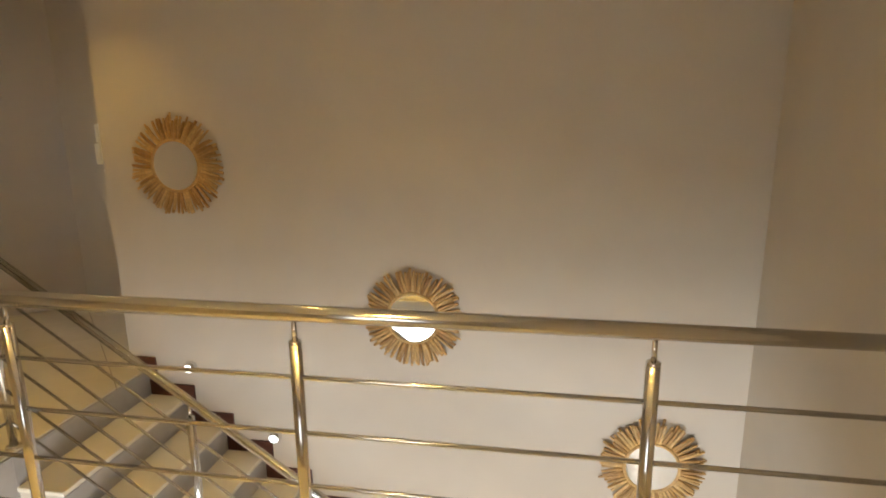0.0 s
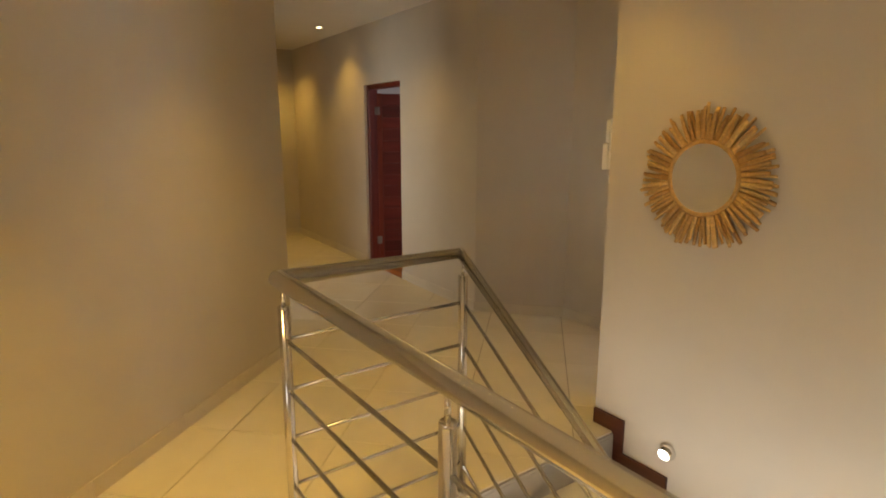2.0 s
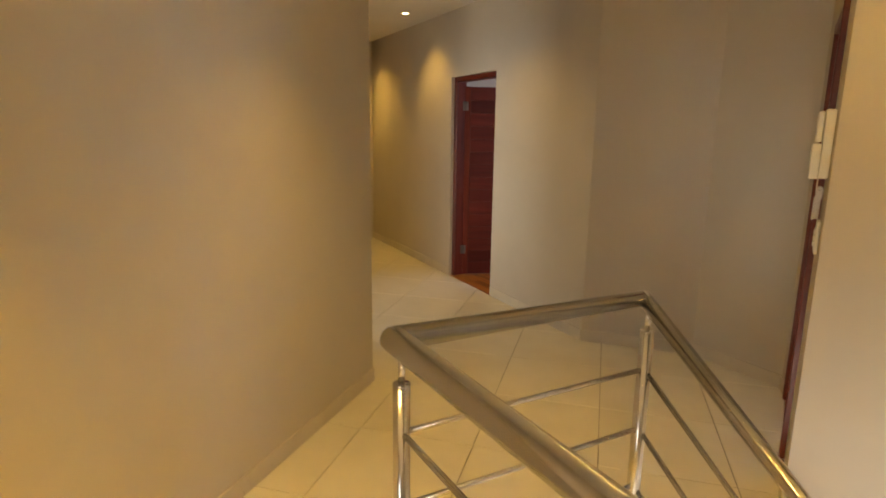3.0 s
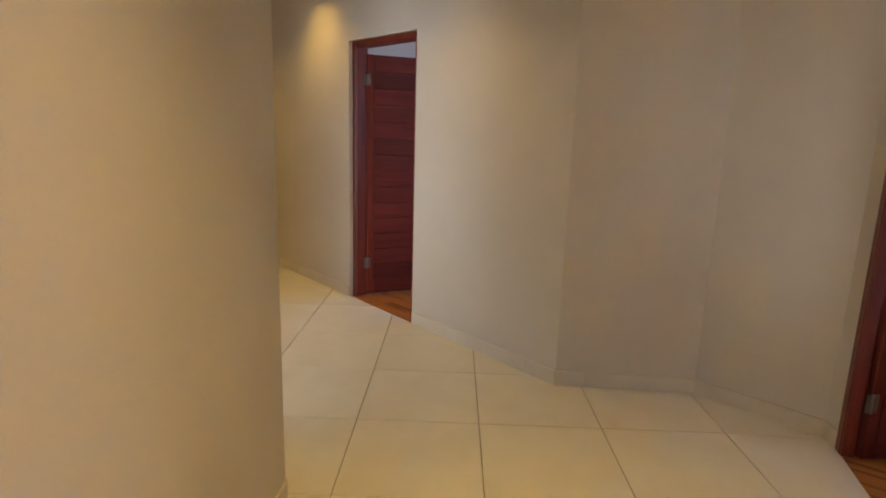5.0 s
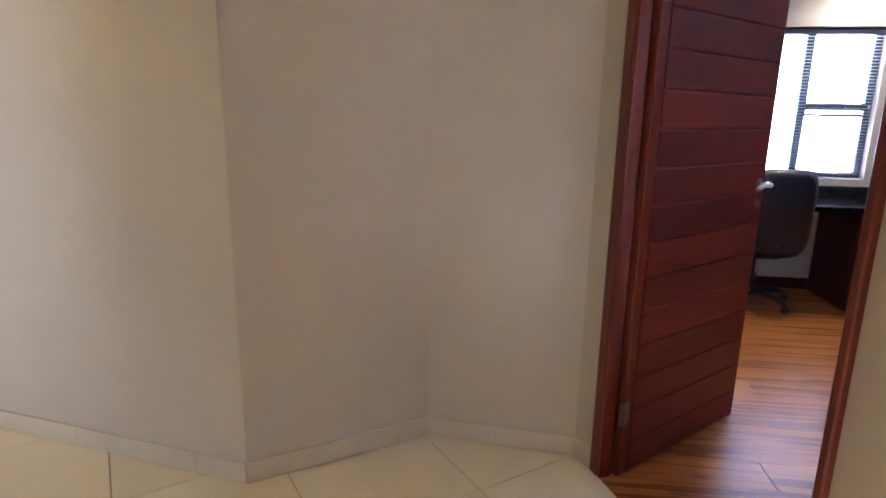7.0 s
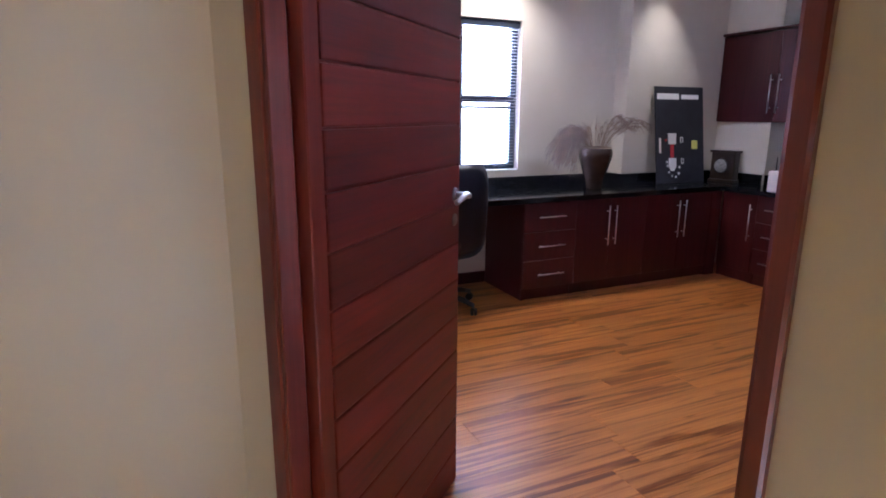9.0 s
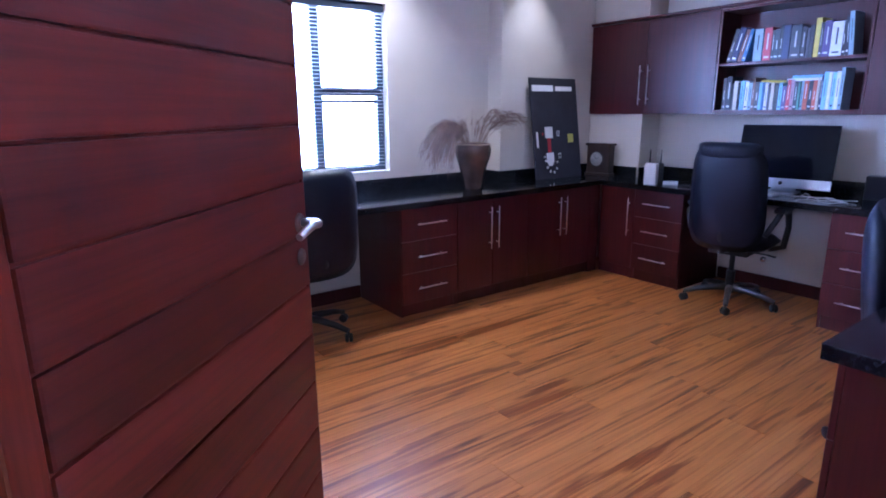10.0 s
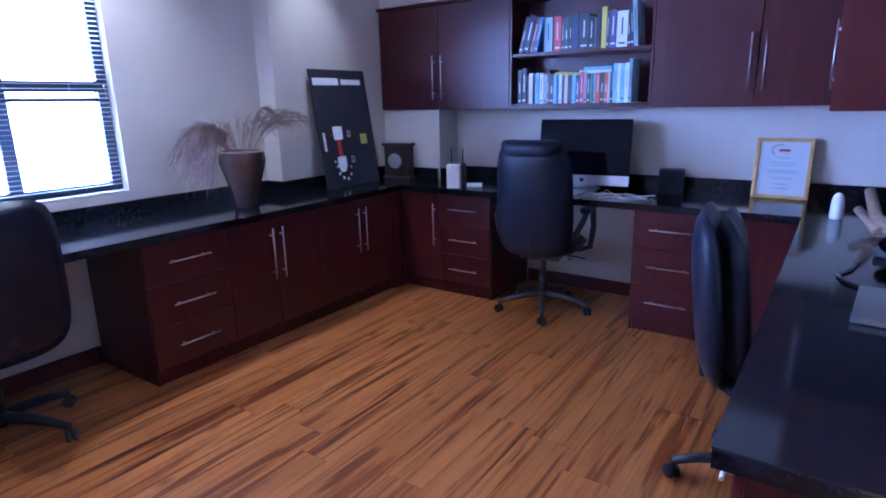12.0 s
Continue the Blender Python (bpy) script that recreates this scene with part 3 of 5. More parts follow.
# ---- doors ----
def boarded_door(m, width, height, label, kind="door", face=-1):
    """A leaf of horizontal boards between stiles; hinged at x = 0; its seen face lies at y = 0 (face -1) with the body behind."""
    ob = thing("door", m, label, "door")
    t = 0.042
    bm = bmesh.new()
    box(bm, 0, 0.055, 0.003, t - 0.003, 0.008, height, bevel=0.003)
    part("stile", bm, FRAME_WOOD, ob)
    bm = bmesh.new()
    box(bm, 0.05, width - 0.0012, 0.0075, t - 0.0075, 0.01, height - 0.002)
    part("core", bm, FRAME_WOOD, ob)
    part("edge_strip", boxed(width - 0.008, width + 0.0015, 0.002, t - 0.002, 0.009, height - 0.001, bevel=0.001), FRAME_WOOD, ob)
    count = 15
    h = (height - 0.012) / count
    bm = boxed(0.056, width, 0.0, t, 0.0, h - 0.005, bevel=0.006, segments=2)
    me = mesh_of("board", bm, DOOR_WOOD)
    for k in range(count):
        piece("board", me, ob, pose(0, 0, 0.010 + h * k))
    return ob


def lever(ob, width, z, side):
    """Lever handle with plate on the face to that side of y."""
    y0 = 0.0 if side < 0 else 0.042
    s = side
    bm = bmesh.new()
    lathe(bm, [(0.0, 0.009), (0.018, 0.009), (0.023, 0.005), (0.024, 0.0), (0.0, 0.0)], 22, pose(width - 0.06, y0, z, 90 if s < 0 else -90, 0, 0))
    lathe(bm, [(0.0, 0.007), (0.015, 0.007), (0.020, 0.004), (0.021, 0.0), (0.0, 0.0)], 22, pose(width - 0.06, y0, z - 0.085, 90 if s < 0 else -90, 0, 0))
    part("rose", bm, HINGE, ob, "round satin metal rose and keyhole cover")
    bm = bmesh.new()
    tube(bm, [(width - 0.06, y0 + s * 0.008, z), (width - 0.06, y0 + s * 0.045, z), (width - 0.075, y0 + s * 0.056, z + 0.002), (width - 0.11, y0 + s * 0.058, z + 0.006), (width - 0.155, y0 + s * 0.056, z - 0.002), (width - 0.178, y0 + s * 0.052, z - 0.010)], 0.0105, 12, r_end=0.009)
    part("door_handle", bm, ALU, ob, "curved satin metal lever handle")


def hinge(ob, z):
    bm = bmesh.new()
    box(bm, -0.028, 0.030, -0.003, 0.001, z - 0.045, z + 0.045, bevel=0.001)
    tube(bm, [(0.0, -0.004, z - 0.047), (0.0, -0.004, z + 0.047)], 0.006, 10)
    part("hinge", bm, HINGE, ob, "dull metal butt hinge")


def door_frame(name, m, width, height, front, depth, jw, label, latch=None):
    ob = tagged(new(name), label, "door frame", kind="structure")
    ob.matrix_basis = m
    lx, ly0, ly1 = latch or (width - jw, front, depth)
    for x0, x1, s in ((0.0, jw, 1), (lx, width, -1)):
        bm = bmesh.new()
        box(bm, x0, x1, front if s > 0 else ly0, depth if s > 0 else ly1, 0.0, height, bevel=0.004)
        j = part("jamb", bm, FRAME_WOOD, ob)
        bm = bmesh.new()
        if s < 0 and latch:
            bm.free()
            continue
        a = x1 if s > 0 else x0
        box(bm, min(a, a + s * 0.014), max(a, a + s * 0.014), front + 0.004, 0.045, 0.0, height - jw, bevel=0.003)
        part("door_stop", bm, FRAME_WOOD, j)
    bm = bmesh.new()
    box(bm, jw, lx, front + 0.001, depth, height - jw, height, bevel=0.004)
    part("head", bm, FRAME_WOOD, ob)
    return ob


door_frame("door_frame_study", DOORWAY, DOOR_W, 2.10, -0.010, 0.067, 0.052, "dark red mahogany frame round the study doorway", (0.940, -0.023, 0.030))
sd = boarded_door(pose(1.412, 0.243, 0, 0, 0, 43.6), 0.862, 2.02, "open dark red mahogany door of horizontal boards with lever handle")
lever(sd, 0.876, 1.115, -1)
lever(sd, 0.876, 1.115, 1)
for z in (0.28, 1.80):
    hinge(sd, z)
D1M = pose(*corr(-D1_0, 0), 0, 0, CORR)
door_frame("door_frame_corridor", D1M, D1_0 - D1_1, 2.06, 0.03, 0.15, 0.045, "dark red mahogany frame round the corridor doorway")
d1 = boarded_door(D1M @ pose(0.055, 0.135, 0, 0, 0, 72), 0.77, 1.975, "half open dark red mahogany door of horizontal boards in the corridor")
lever(d1, 0.77, 1.05, -1)
for z in (0.28, 1.78):
    hinge(d1, z)
# floor of the room behind the corridor door
bm = bmesh.new()
box(bm, -3.3, 0.15, 0.0, 3.0, -0.2, -0.012)
ob = structure("floor_bedroom", bm, GROUT, "warm brown laminate plank floor behind the corridor door", "floor")
ob.matrix_basis = pose(0, 0, 0, 0, 0, CORR)
rg = random.Random(8)
for r in range(8):
    x = -2.9 - rg.random()
    while x < 0:
        bm = bmesh.new()
        x0, x1 = max(x, -2.189 if r == 0 else -3.1), min(x + 1.28, -1.331 if r == 0 else 0.0)
        if x1 - x0 > 0.06:
            box(bm, x0 + 0.0006, x1 - 0.0006, 0.003 + r * 0.192, 0.194 + r * 0.192, -0.012, -0.001, bevel=0.001)
            part("plank", bm, LAMINATE, ob)
        else:
            bm.free()
        x += 1.28


# ---- downlights ----
def downlight(x, y, power, spread_deg=92, colour=WARM, blend=0.75, group="recessed downlights of the landing"):
    ob = thing("downlight", pose(x, y, CEIL), "small round recessed ceiling downlight, lit", "downlight", group)
    bm = bmesh.new()
    lathe(bm, [(0.030, -0.002), (0.040, -0.006), (0.048, -0.004), (0.050, 0.0)], 28)
    part("trim_ring", bm, CHROME, ob)
    bm = bmesh.new()
    lathe(bm, [(0.0, -0.003), (0.030, -0.002), (0.031, -0.0005)], 24)
    part("bulb", bm, LED_WARM, ob, "glowing warm bulb")
    l = lamp("downlight_lamp", "SPOT", pose(x, y, CEIL - 0.02), power, colour)
    l.data.spot_size, l.data.spot_blend, l.data.shadow_soft_size = radians(spread_deg), blend, 0.03
    return ob


for t, v, w in ((-0.78, -0.62, 20), (-2.58, -0.35, 26), (-4.15, -0.45, 40)):
    p = corr(t, v)
    downlight(p.x, p.y, w, 108, blend=1.0)
for s, v, w in ((0.16, -0.50, 22), (2.0, -0.75, 10), (0.7, -2.75, 135), (2.6, -2.75, 190)):
    p = well(s, v)
    downlight(p.x, p.y, w)
downlight(0.90, -2.05, 50, 84, blend=0.9)

# ---- study: window ----
def glass_pane():
    m = bpy.data.materials.new("window_glass")
    m.use_nodes = True
    b = m.node_tree.nodes["Principled BSDF"]
    b.inputs["Transmission Weight"].default_value = 1.0
    b.inputs["Roughness"].default_value = 0.0
    b.inputs["IOR"].default_value = 1.02
    return m


GLASS = glass_pane()
win = tagged(new("window_1"), "dark framed study window with a side casement", "window", kind="structure")
win.matrix_basis = pose(0, SY + 0.060, 0)
WX0, WX1, WZ0, WZ1 = WIN
MULL = (2.255, 3.214)
fr = 0.055
for x0, x1, z0, z1 in ((WX0, WX1, WZ0, WZ0 + fr), (WX0, WX1, WZ1 - fr, WZ1), (WX0, WX0 + fr, WZ0 + fr, WZ1 - fr), (WX1 - fr, WX1, WZ0 + fr, WZ1 - fr)):
    part("window_frame", boxed(x0, x1, 0, 0.05, z0, z1, bevel=0.004), FRAME_DARK, win)
for x in MULL:
    part("mullion", boxed(x - 0.032, x + 0.032, -0.002, 0.052, WZ0 + fr, WZ1 - fr, bevel=0.004), FRAME_DARK, win)
for a, b in ((WX0 + fr, MULL[0] - 0.032), (MULL[1] + 0.032, WX1 - fr)):
    part("transom", boxed(a, b, -0.002, 0.052, 1.475, 1.53, bevel=0.004), FRAME_DARK, win)
    part("transom", boxed(a, b, 0.004, 0.046, 1.425, 1.447, bevel=0.003), FRAME_DARK, win)
    for z0, z1 in ((WZ0 + fr, 1.425), (1.53, WZ1 - fr)):
        g = part("pane", boxed(a, b, 0.022, 0.026, z0, z1), GLASS, win)
        g.visible_shadow = False
g = part("pane", boxed(MULL[0] + 0.032, MULL[1] - 0.032, 0.022, 0.026, WZ0 + fr, WZ1 - fr), GLASS, win)
g.visible_shadow = False
bm = bmesh.new()
lathe(bm, [(0.0, 0.02), (0.012, 0.02), (0.016, 0.0), (0.0, 0.0)], 16, pose(WX1 - 0.022, -0.002, 1.50, 90, 0, 0))
box(bm, WX1 - 0.030, WX1 - 0.014, -0.026, -0.018, 1.44, 1.51, bevel=0.003)
part("window_latch", bm, CHROME, win)
part("window_sill", boxed(WX0 + 0.002, WX1 - 0.002, -0.062, -0.001, WZ0 - 0.0, WZ0 + 0.010, bevel=0.003), CEILING, win)

blind = thing("venetian_blind", pose(0, SY + 0.034, 0), "white venetian blind with thin open slats in the window", "blind")
part("headrail", boxed(WX0 + 0.01, WX1 - 0.01, -0.02, 0.025, WZ1 - 0.055, WZ1 - 0.004, bevel=0.003), FRAME_DARK, blind, "dark headrail")
slat_me = mesh_of("slat", boxed(WX0 + 0.015, WX1 - 0.012, -0.0125, 0.0125, -0.0006, 0.0006), WHITE)
for k in range(44):
    piece("slat", slat_me, blind, pose(0, 0, WZ0 + 0.045 + 0.0246 * k, -3, 0, 0))
for x in (1.95, 2.75, 3.52):
    part("ladder_cord", tubed([(x, -0.013, WZ0 + 0.03), (x, -0.013, WZ1 - 0.05)], 0.0012, 5), WHITE, blind)

# bright overcast distance outside the windows
SKY_GLOW = glow("bright_sky", (0.86, 0.93, 1.0), 3.6)
bm = boxed(-3.0, 9.0, 6.0, 6.05, -3.0, 7.0)
structure("backdrop_north", bm, SKY_GLOW, "bright white overcast sky outside the study window", "backdrop")
bm = boxed(-3.0, 8.0, BACK_V - 3.2, BACK_V - 3.15, LOW - 1.0, 3.0)
ob = structure("backdrop_south", bm, SKY_GLOW, "bright white overcast sky outside the hall window", "backdrop")
ob.matrix_basis = WELL
wf = tagged(new("window_2"), "dark framed wide window of the hall below", "window", kind="structure")
wf.matrix_basis = WELL
hx0, hx1 = WELL_END - 3.6, WELL_END - 0.7
for x0, x1, z0, z1 in ((hx0, hx1, LOW + 0.15, LOW + 0.22), (hx0, hx1, -0.82, -0.75), (hx0, hx0 + 0.06, LOW + 0.22, -0.82), (hx1 - 0.06, hx1, LOW + 0.22, -0.82), ((hx0 + hx1) / 2 - 0.035, (hx0 + hx1) / 2 + 0.035, LOW + 0.22, -0.82)):
    part("window_frame", boxed(x0, x1, BACK_V - 0.09, BACK_V - 0.04, z0, z1, bevel=0.004), FRAME_DARK, wf)
# frame of the assumed gallery window, never in view
wg = tagged(new("window_3"), "assumed dark framed gallery window, unseen, added to light the stair wall", "window", kind="structure")
wg.matrix_basis = WELL
gx0, gx1 = WELL_END - 2.0, WELL_END - 0.9
for x0, x1, z0, z1 in ((gx0, gx1, 0.9, 0.95), (gx0, gx1, 2.05, 2.1), (gx0, gx0 + 0.05, 0.95, 2.05), (gx1 - 0.05, gx1, 0.95, 2.05), ((gx0 + gx1) / 2 - 0.03, (gx0 + gx1) / 2 + 0.03, 0.95, 2.05)):
    part("window_frame", boxed(x0, x1, BACK_V - 0.09, BACK_V - 0.04, z0, z1, bevel=0.004), FRAME_DARK, wg)

# ---- study: worktops and cabinets ----
TOP0, TOP1 = 0.750, 0.790
FY, FX, FS = 2.612, 5.448, -0.012        # cabinet fronts: window side, back side, desk side


def worktop():
    bm = bmesh.new()
    prism(bm, [(1.44, FY - 0.030), (FX - 0.030, FY - 0.030), (FX - 0.030, 0.022), (3.060, 0.022), (3.060, SS + 0.001), (SX - 0.001, SS + 0.001), (SX - 0.001, 2.504), (5.764 + 0.045, 2.504), (5.809, 3.054), (4.699, 3.054), (4.699, SY - 0.001), (1.44, SY - 0.001)], TOP0, TOP1, 0.004)
    tagged(new("worktop", mesh_of("worktop", bm, GRANITE)), "polished black granite worktop running round the study", "worktop")


worktop()
up = tagged(new("baseboard_worktop"), "black granite upstand behind the worktop", "upstand", kind="structure")
for x0, x1, y0, y1 in ((1.44, 4.698, SY - 0.020, SY - 0.001), (4.68, 4.699, 3.035, SY - 0.021), (4.70, 5.78, 3.035, 3.054), (5.788, 5.809, 2.52, 3.034), (5.81, SX - 0.001, 2.485, 2.504), (SX - 0.020, SX - 0.001, SS + 0.022, 2.484), (3.06, SX - 0.022, SS + 0.001, SS + 0.020)):
    part("upstand", boxed(x0, x1, y0, y1, TOP1 + 0.0005, 0.878, bevel=0.002), GRANITE, up)

HANDLE_LONG = 0.31


def bar_handle(parent, p, vertical, length, out):
    """A slim round bar on two standoffs; out is the way that it stands off."""
    p, out = Vector(p), Vector(out)
    run = Vector((0, 0, 1)) if vertical else Vector((-out.y, out.x, 0))
    bm = bmesh.new()
    c = p + out * 0.030
    tube(bm, [c - run * length / 2, c + run * length / 2], 0.0048, 10)
    for s in (-0.36, 0.36):
        tube(bm, [p + run * length * s, c + run * length * s], 0.0042, 8)
    return part("handle", bm, ALU, parent, "slim satin metal bar handle")


def unit(kind, m, width, depth, z0, z1, label, fronts, group="", name="base_cabinet", category="cabinet"):
    """A cabinet with its front on local y = 0 facing -y and its body behind. fronts: (x0, x1, z0, z1, handle) with handle None, ('v', x, z) or ('h', x, z)."""
    ob = thing(name, m, label, category, group)
    t = 0.018
    low = z0 + (0.09 if z0 < 0.01 else 0)
    for n, dims in (("side_panel", (0.0, t, 0.020, depth, z0, z1)), ("side_panel", (width - t, width, 0.020, depth, z0, z1)), ("bottom_panel", (t, width - t, 0.020, depth, low, low + t)), ("top_panel", (t, width - t, 0.020, depth, z1 - t, z1)), ("back_panel", (t, width - t, depth - 0.012, depth, low + t, z1 - t))):
        part(n, boxed(*dims), CAB_WOOD, ob)
    if z0 < 0.01:
        part("plinth", boxed(0.0, width, 0.030, 0.046, 0.0, 0.088), CAB_WOOD, ob)
    for x0, x1, f0, f1, h in fronts:
        bm = boxed(x0 + 0.0016, x1 - 0.0016, 0.0, 0.0185, f0 + 0.0016, f1 - 0.0016, bevel=0.0018)
        f = part("drawer_front" if h and h[0] == "h" else "cabinet_door", bm, CAB_WOOD, ob)
        if h:
            bar_handle(f, (h[1], 0, h[2]), h[0] == "v", 0.235 if h[0] == "h" else HANDLE_LONG, (0, -1, 0))
    return ob


def drawers(x0, x1):
    c = (x0 + x1) / 2
    return [(x0, x1, 0.09, 0.305, ("h", c, 0.198)), (x0, x1, 0.305, 0.525, ("h", c, 0.418)), (x0, x1, 0.525, 0.748, ("h", c, 0.640))]


DEP = 0.59
GB = "fitted base cabinets of the study"
unit("d", pose(3.440, FY, 0), 0.465, DEP, 0, 0.749, "dark mahogany drawer cabinet beside the window desk knee space", drawers(0.0, 0.465), GB)
for x0, x1 in ((3.906, 4.600), (4.601, 5.330)):
    c = 4.237 if x0 < 4 else 4.972
    w = x1 - x0
    dep = DEP if x0 < 4 else 0.40
    unit("c", pose(x0, FY, 0), w, dep, 0, 0.749, "dark mahogany two-door base cabinet under the black worktop",
         [(0, c - x0, 0.09, 0.748, ("v", c - x0 - 0.036, 0.535)), (c - x0, w, 0.09, 0.748, ("v", c - x0 + 0.036, 0.535))], GB)
part("corner_filler", boxed(5.331, FX - 0.001, FY, FY + 0.02, 0.0, 0.748), CAB_WOOD, thing("base_filler", pose(0, 0, 0), "dark mahogany filler panel in the cabinet corner", "panel"))
unit("d", pose(1.45, FY, 0), 0.80, DEP, 0, 0.749, "dark mahogany drawer cabinet at the far end of the window desk", drawers(0.0, 0.80), GB)
EAST = lambda y: pose(FX, y, 0, 0, 0, -90)
unit("c", EAST(2.600), 0.335, 0.30, 0, 0.749, "dark mahogany narrow base cabinet in the study corner", [(0, 0.335, 0.09, 0.748, ("v", 0.295, 0.515))], GB)
unit("d", EAST(2.264), 0.420, DEP, 0, 0.749, "dark mahogany drawer cabinet beside the computer desk", drawers(0.0, 0.420), GB)
unit("d", EAST(0.865), 0.430, DEP, 0, 0.749, "dark mahogany drawer cabinet beside the computer desk", drawers(0.0, 0.430), GB)
unit("c", EAST(0.434), 0.420, DEP, 0, 0.749, "dark mahogany base cabinet under the desk corner", [(0, 0.420, 0.09, 0.748, None)], GB)
SOUTH = lambda x: pose(x, FS, 0, 0, 0, 180)
unit("d", SOUTH(3.555), 0.470, DEP, 0, 0.749, "dark mahogany drawer cabinet at the end of the desk", drawers(0.0, 0.470), GB)
part("back_panel", boxed(3.56, FX, SS + 0.001, SS + 0.016, 0.10, 0.748), CAB_WOOD, thing("desk_panel", pose(0, 0, 0), "dark mahogany panel behind the desk knee space", "panel"))

# wall cabinets
UX, UZ0, UZ1 = 5.787, 1.326, 2.075
UP = lambda y: pose(UX, y, 0, 0, 0, -90)
GU = "wall cabinets of the study"


def wall_unit(m, width, depth, fronts, label, shallow=None):
    ob = thing("wall_cabinet", m, label, "cabinet", GU)
    bm = bmesh.new()
    t = 0.018
    s0 = shallow or 0.0
    box(bm, 0, s0 if shallow else t, 0.020, 0.022 if shallow else depth, UZ0, UZ1)
    if shallow:
        box(bm, s0, s0 + t, 0.0225, depth, UZ0, UZ1)
    box(bm, width - t, width, 0.020, depth, UZ0, UZ1)
    box(bm, s0 + t, width - t, 0.020, depth, UZ0, UZ0 + t)
    box(bm, s0 + t, width - t, 0.020, depth, UZ1 - t, UZ1)
    box(bm, s0 + t, width - t, depth - 0.01, depth, UZ0 + t, UZ1 - t)
    part("body", bm, CAB_WOOD, ob)
    part("cornice", boxed(-0.012 if not shallow else 0.0, width, -0.028, 0.02, UZ1 + 0.001, UZ1 + 0.022, bevel=0.004), CAB_WOOD, ob)
    for x0, x1, hx in fronts:
        d = part("cabinet_door", boxed(x0 + 0.0016, x1 - 0.0016, 0.0, 0.0185, UZ0 + 0.003, UZ1 - 0.002, bevel=0.0018), CAB_WOOD, ob)
        if hx is not None:
            bar_handle(d, (hx, 0, 1.562), True, 0.315, (0, -1, 0))
    return ob


UD = SX - UX - 0.002
wall_unit(UP(3.053), 1.168, UD, [(0, 0.568, 0.531), (0.568, 1.168, 0.607)], "dark mahogany two-door wall cabinet with long bar handles", shallow=0.552)
wall_unit(UP(0.905), 1.052, UD, [(0, 0.563, 0.526), (0.563, 1.052, 0.599)], "dark mahogany two-door wall cabinet with long bar handles")
shelf = thing("open_bookshelf", UP(1.884), "dark mahogany open wall shelf filled with two rows of books", "bookshelf")
SWID = 0.978
for n, a in (("side", (0, 0.018, 0.002, UD, UZ0, UZ1)), ("side", (SWID - 0.018, SWID, 0.002, UD, UZ0, UZ1)), ("shelf", (0.018, SWID - 0.018, 0.0, UD, UZ0, UZ0 + 0.032)), ("shelf", (0.018, SWID - 0.018, 0.010, UD - 0.012, 1.672, 1.694)), ("top", (0.018, SWID - 0.018, 0.002, UD, UZ1 - 0.020, UZ1)), ("back", (0.018, SWID - 0.018, UD - 0.012, UD, UZ0 + 0.032, UZ1 - 0.02))):
    part(n, boxed(*a, bevel=0.0015), CAB_WOOD, shelf)
part("cornice", boxed(0, SWID, -0.028, 0.001, UZ1 + 0.001, UZ1 + 0.022, bevel=0.004), CAB_WOOD, shelf)
# desk-side wall cabinets
US = lambda x: pose(x, -0.045, 0, 0, 0, 180)
UDS = 0.590
wall_unit(US(UX - 0.032), 0.59, UDS, [(0, 0.30, 0.262), (0.30, 0.59, 0.340)], "dark mahogany wall cabinet above the desk with bar handles")
shelf2 = thing("open_shelf", US(5.163), "dark mahogany open wall shelf above the desk", "shelf")
for n, a in (("side", (0, 0.018, 0.002, UDS, UZ0, UZ1)), ("side", (0.60, 0.618, 0.002, UDS, UZ0, UZ1)), ("shelf", (0.018, 0.60, 0.0, UDS, UZ0, UZ0 + 0.03)), ("shelf", (0.018, 0.60, 0.010, UDS - 0.012, 1.68, 1.70)), ("top", (0.018, 0.60, 0.002, UDS, UZ1 - 0.02, UZ1)), ("back", (0.018, 0.60, UDS - 0.012, UDS, UZ0 + 0.03, UZ1 - 0.02))):
    part(n, boxed(*a, bevel=0.0015), CAB_WOOD, shelf2)
binder = thing("file_box", US(5.10) @ pose(0, 0.05, UZ0 + 0.031), "white cardboard file box on the shelf", "file box")
part("box", boxed(0, 0.09, 0, 0.26, 0, 0.30, bevel=0.003), PAPER, binder)
part("label_patch", boxed(0.02, 0.07, -0.0015, -0.0002, 0.17, 0.25), ALU, binder)

# books
BOOK_COL = dict(grey=(0.06, 0.06, 0.07), navy=(0.018, 0.024, 0.075), brown=(0.14, 0.06, 0.04), blue=(0.04, 0.14, 0.30), pale=(0.25, 0.36, 0.40), red=(0.50, 0.05, 0.06), black=(0.02, 0.02, 0.025),
                yellow=(0.62, 0.50, 0.06), purple=(0.08, 0.055, 0.16), white=(0.68, 0.68, 0.68), cream=(0.58, 0.52, 0.40), pink=(0.40, 0.22, 0.25), orange=(0.48, 0.10, 0.04), sky=(0.26, 0.50, 0.68), slate=(0.022, 0.026, 0.038), green=(0.09, 0.22, 0.16))
BOOK_MAT = {k: mottled("cover_" + k, c, tuple(x * 0.86 for x in c), 20.0, 0.42, 150.0, 0.04) for k, c in BOOK_COL.items()}
INK = {k: (BOOK_MAT["white"] if sum(c) < 0.75 else BOOK_MAT["slate"]) for k, c in BOOK_COL.items()}


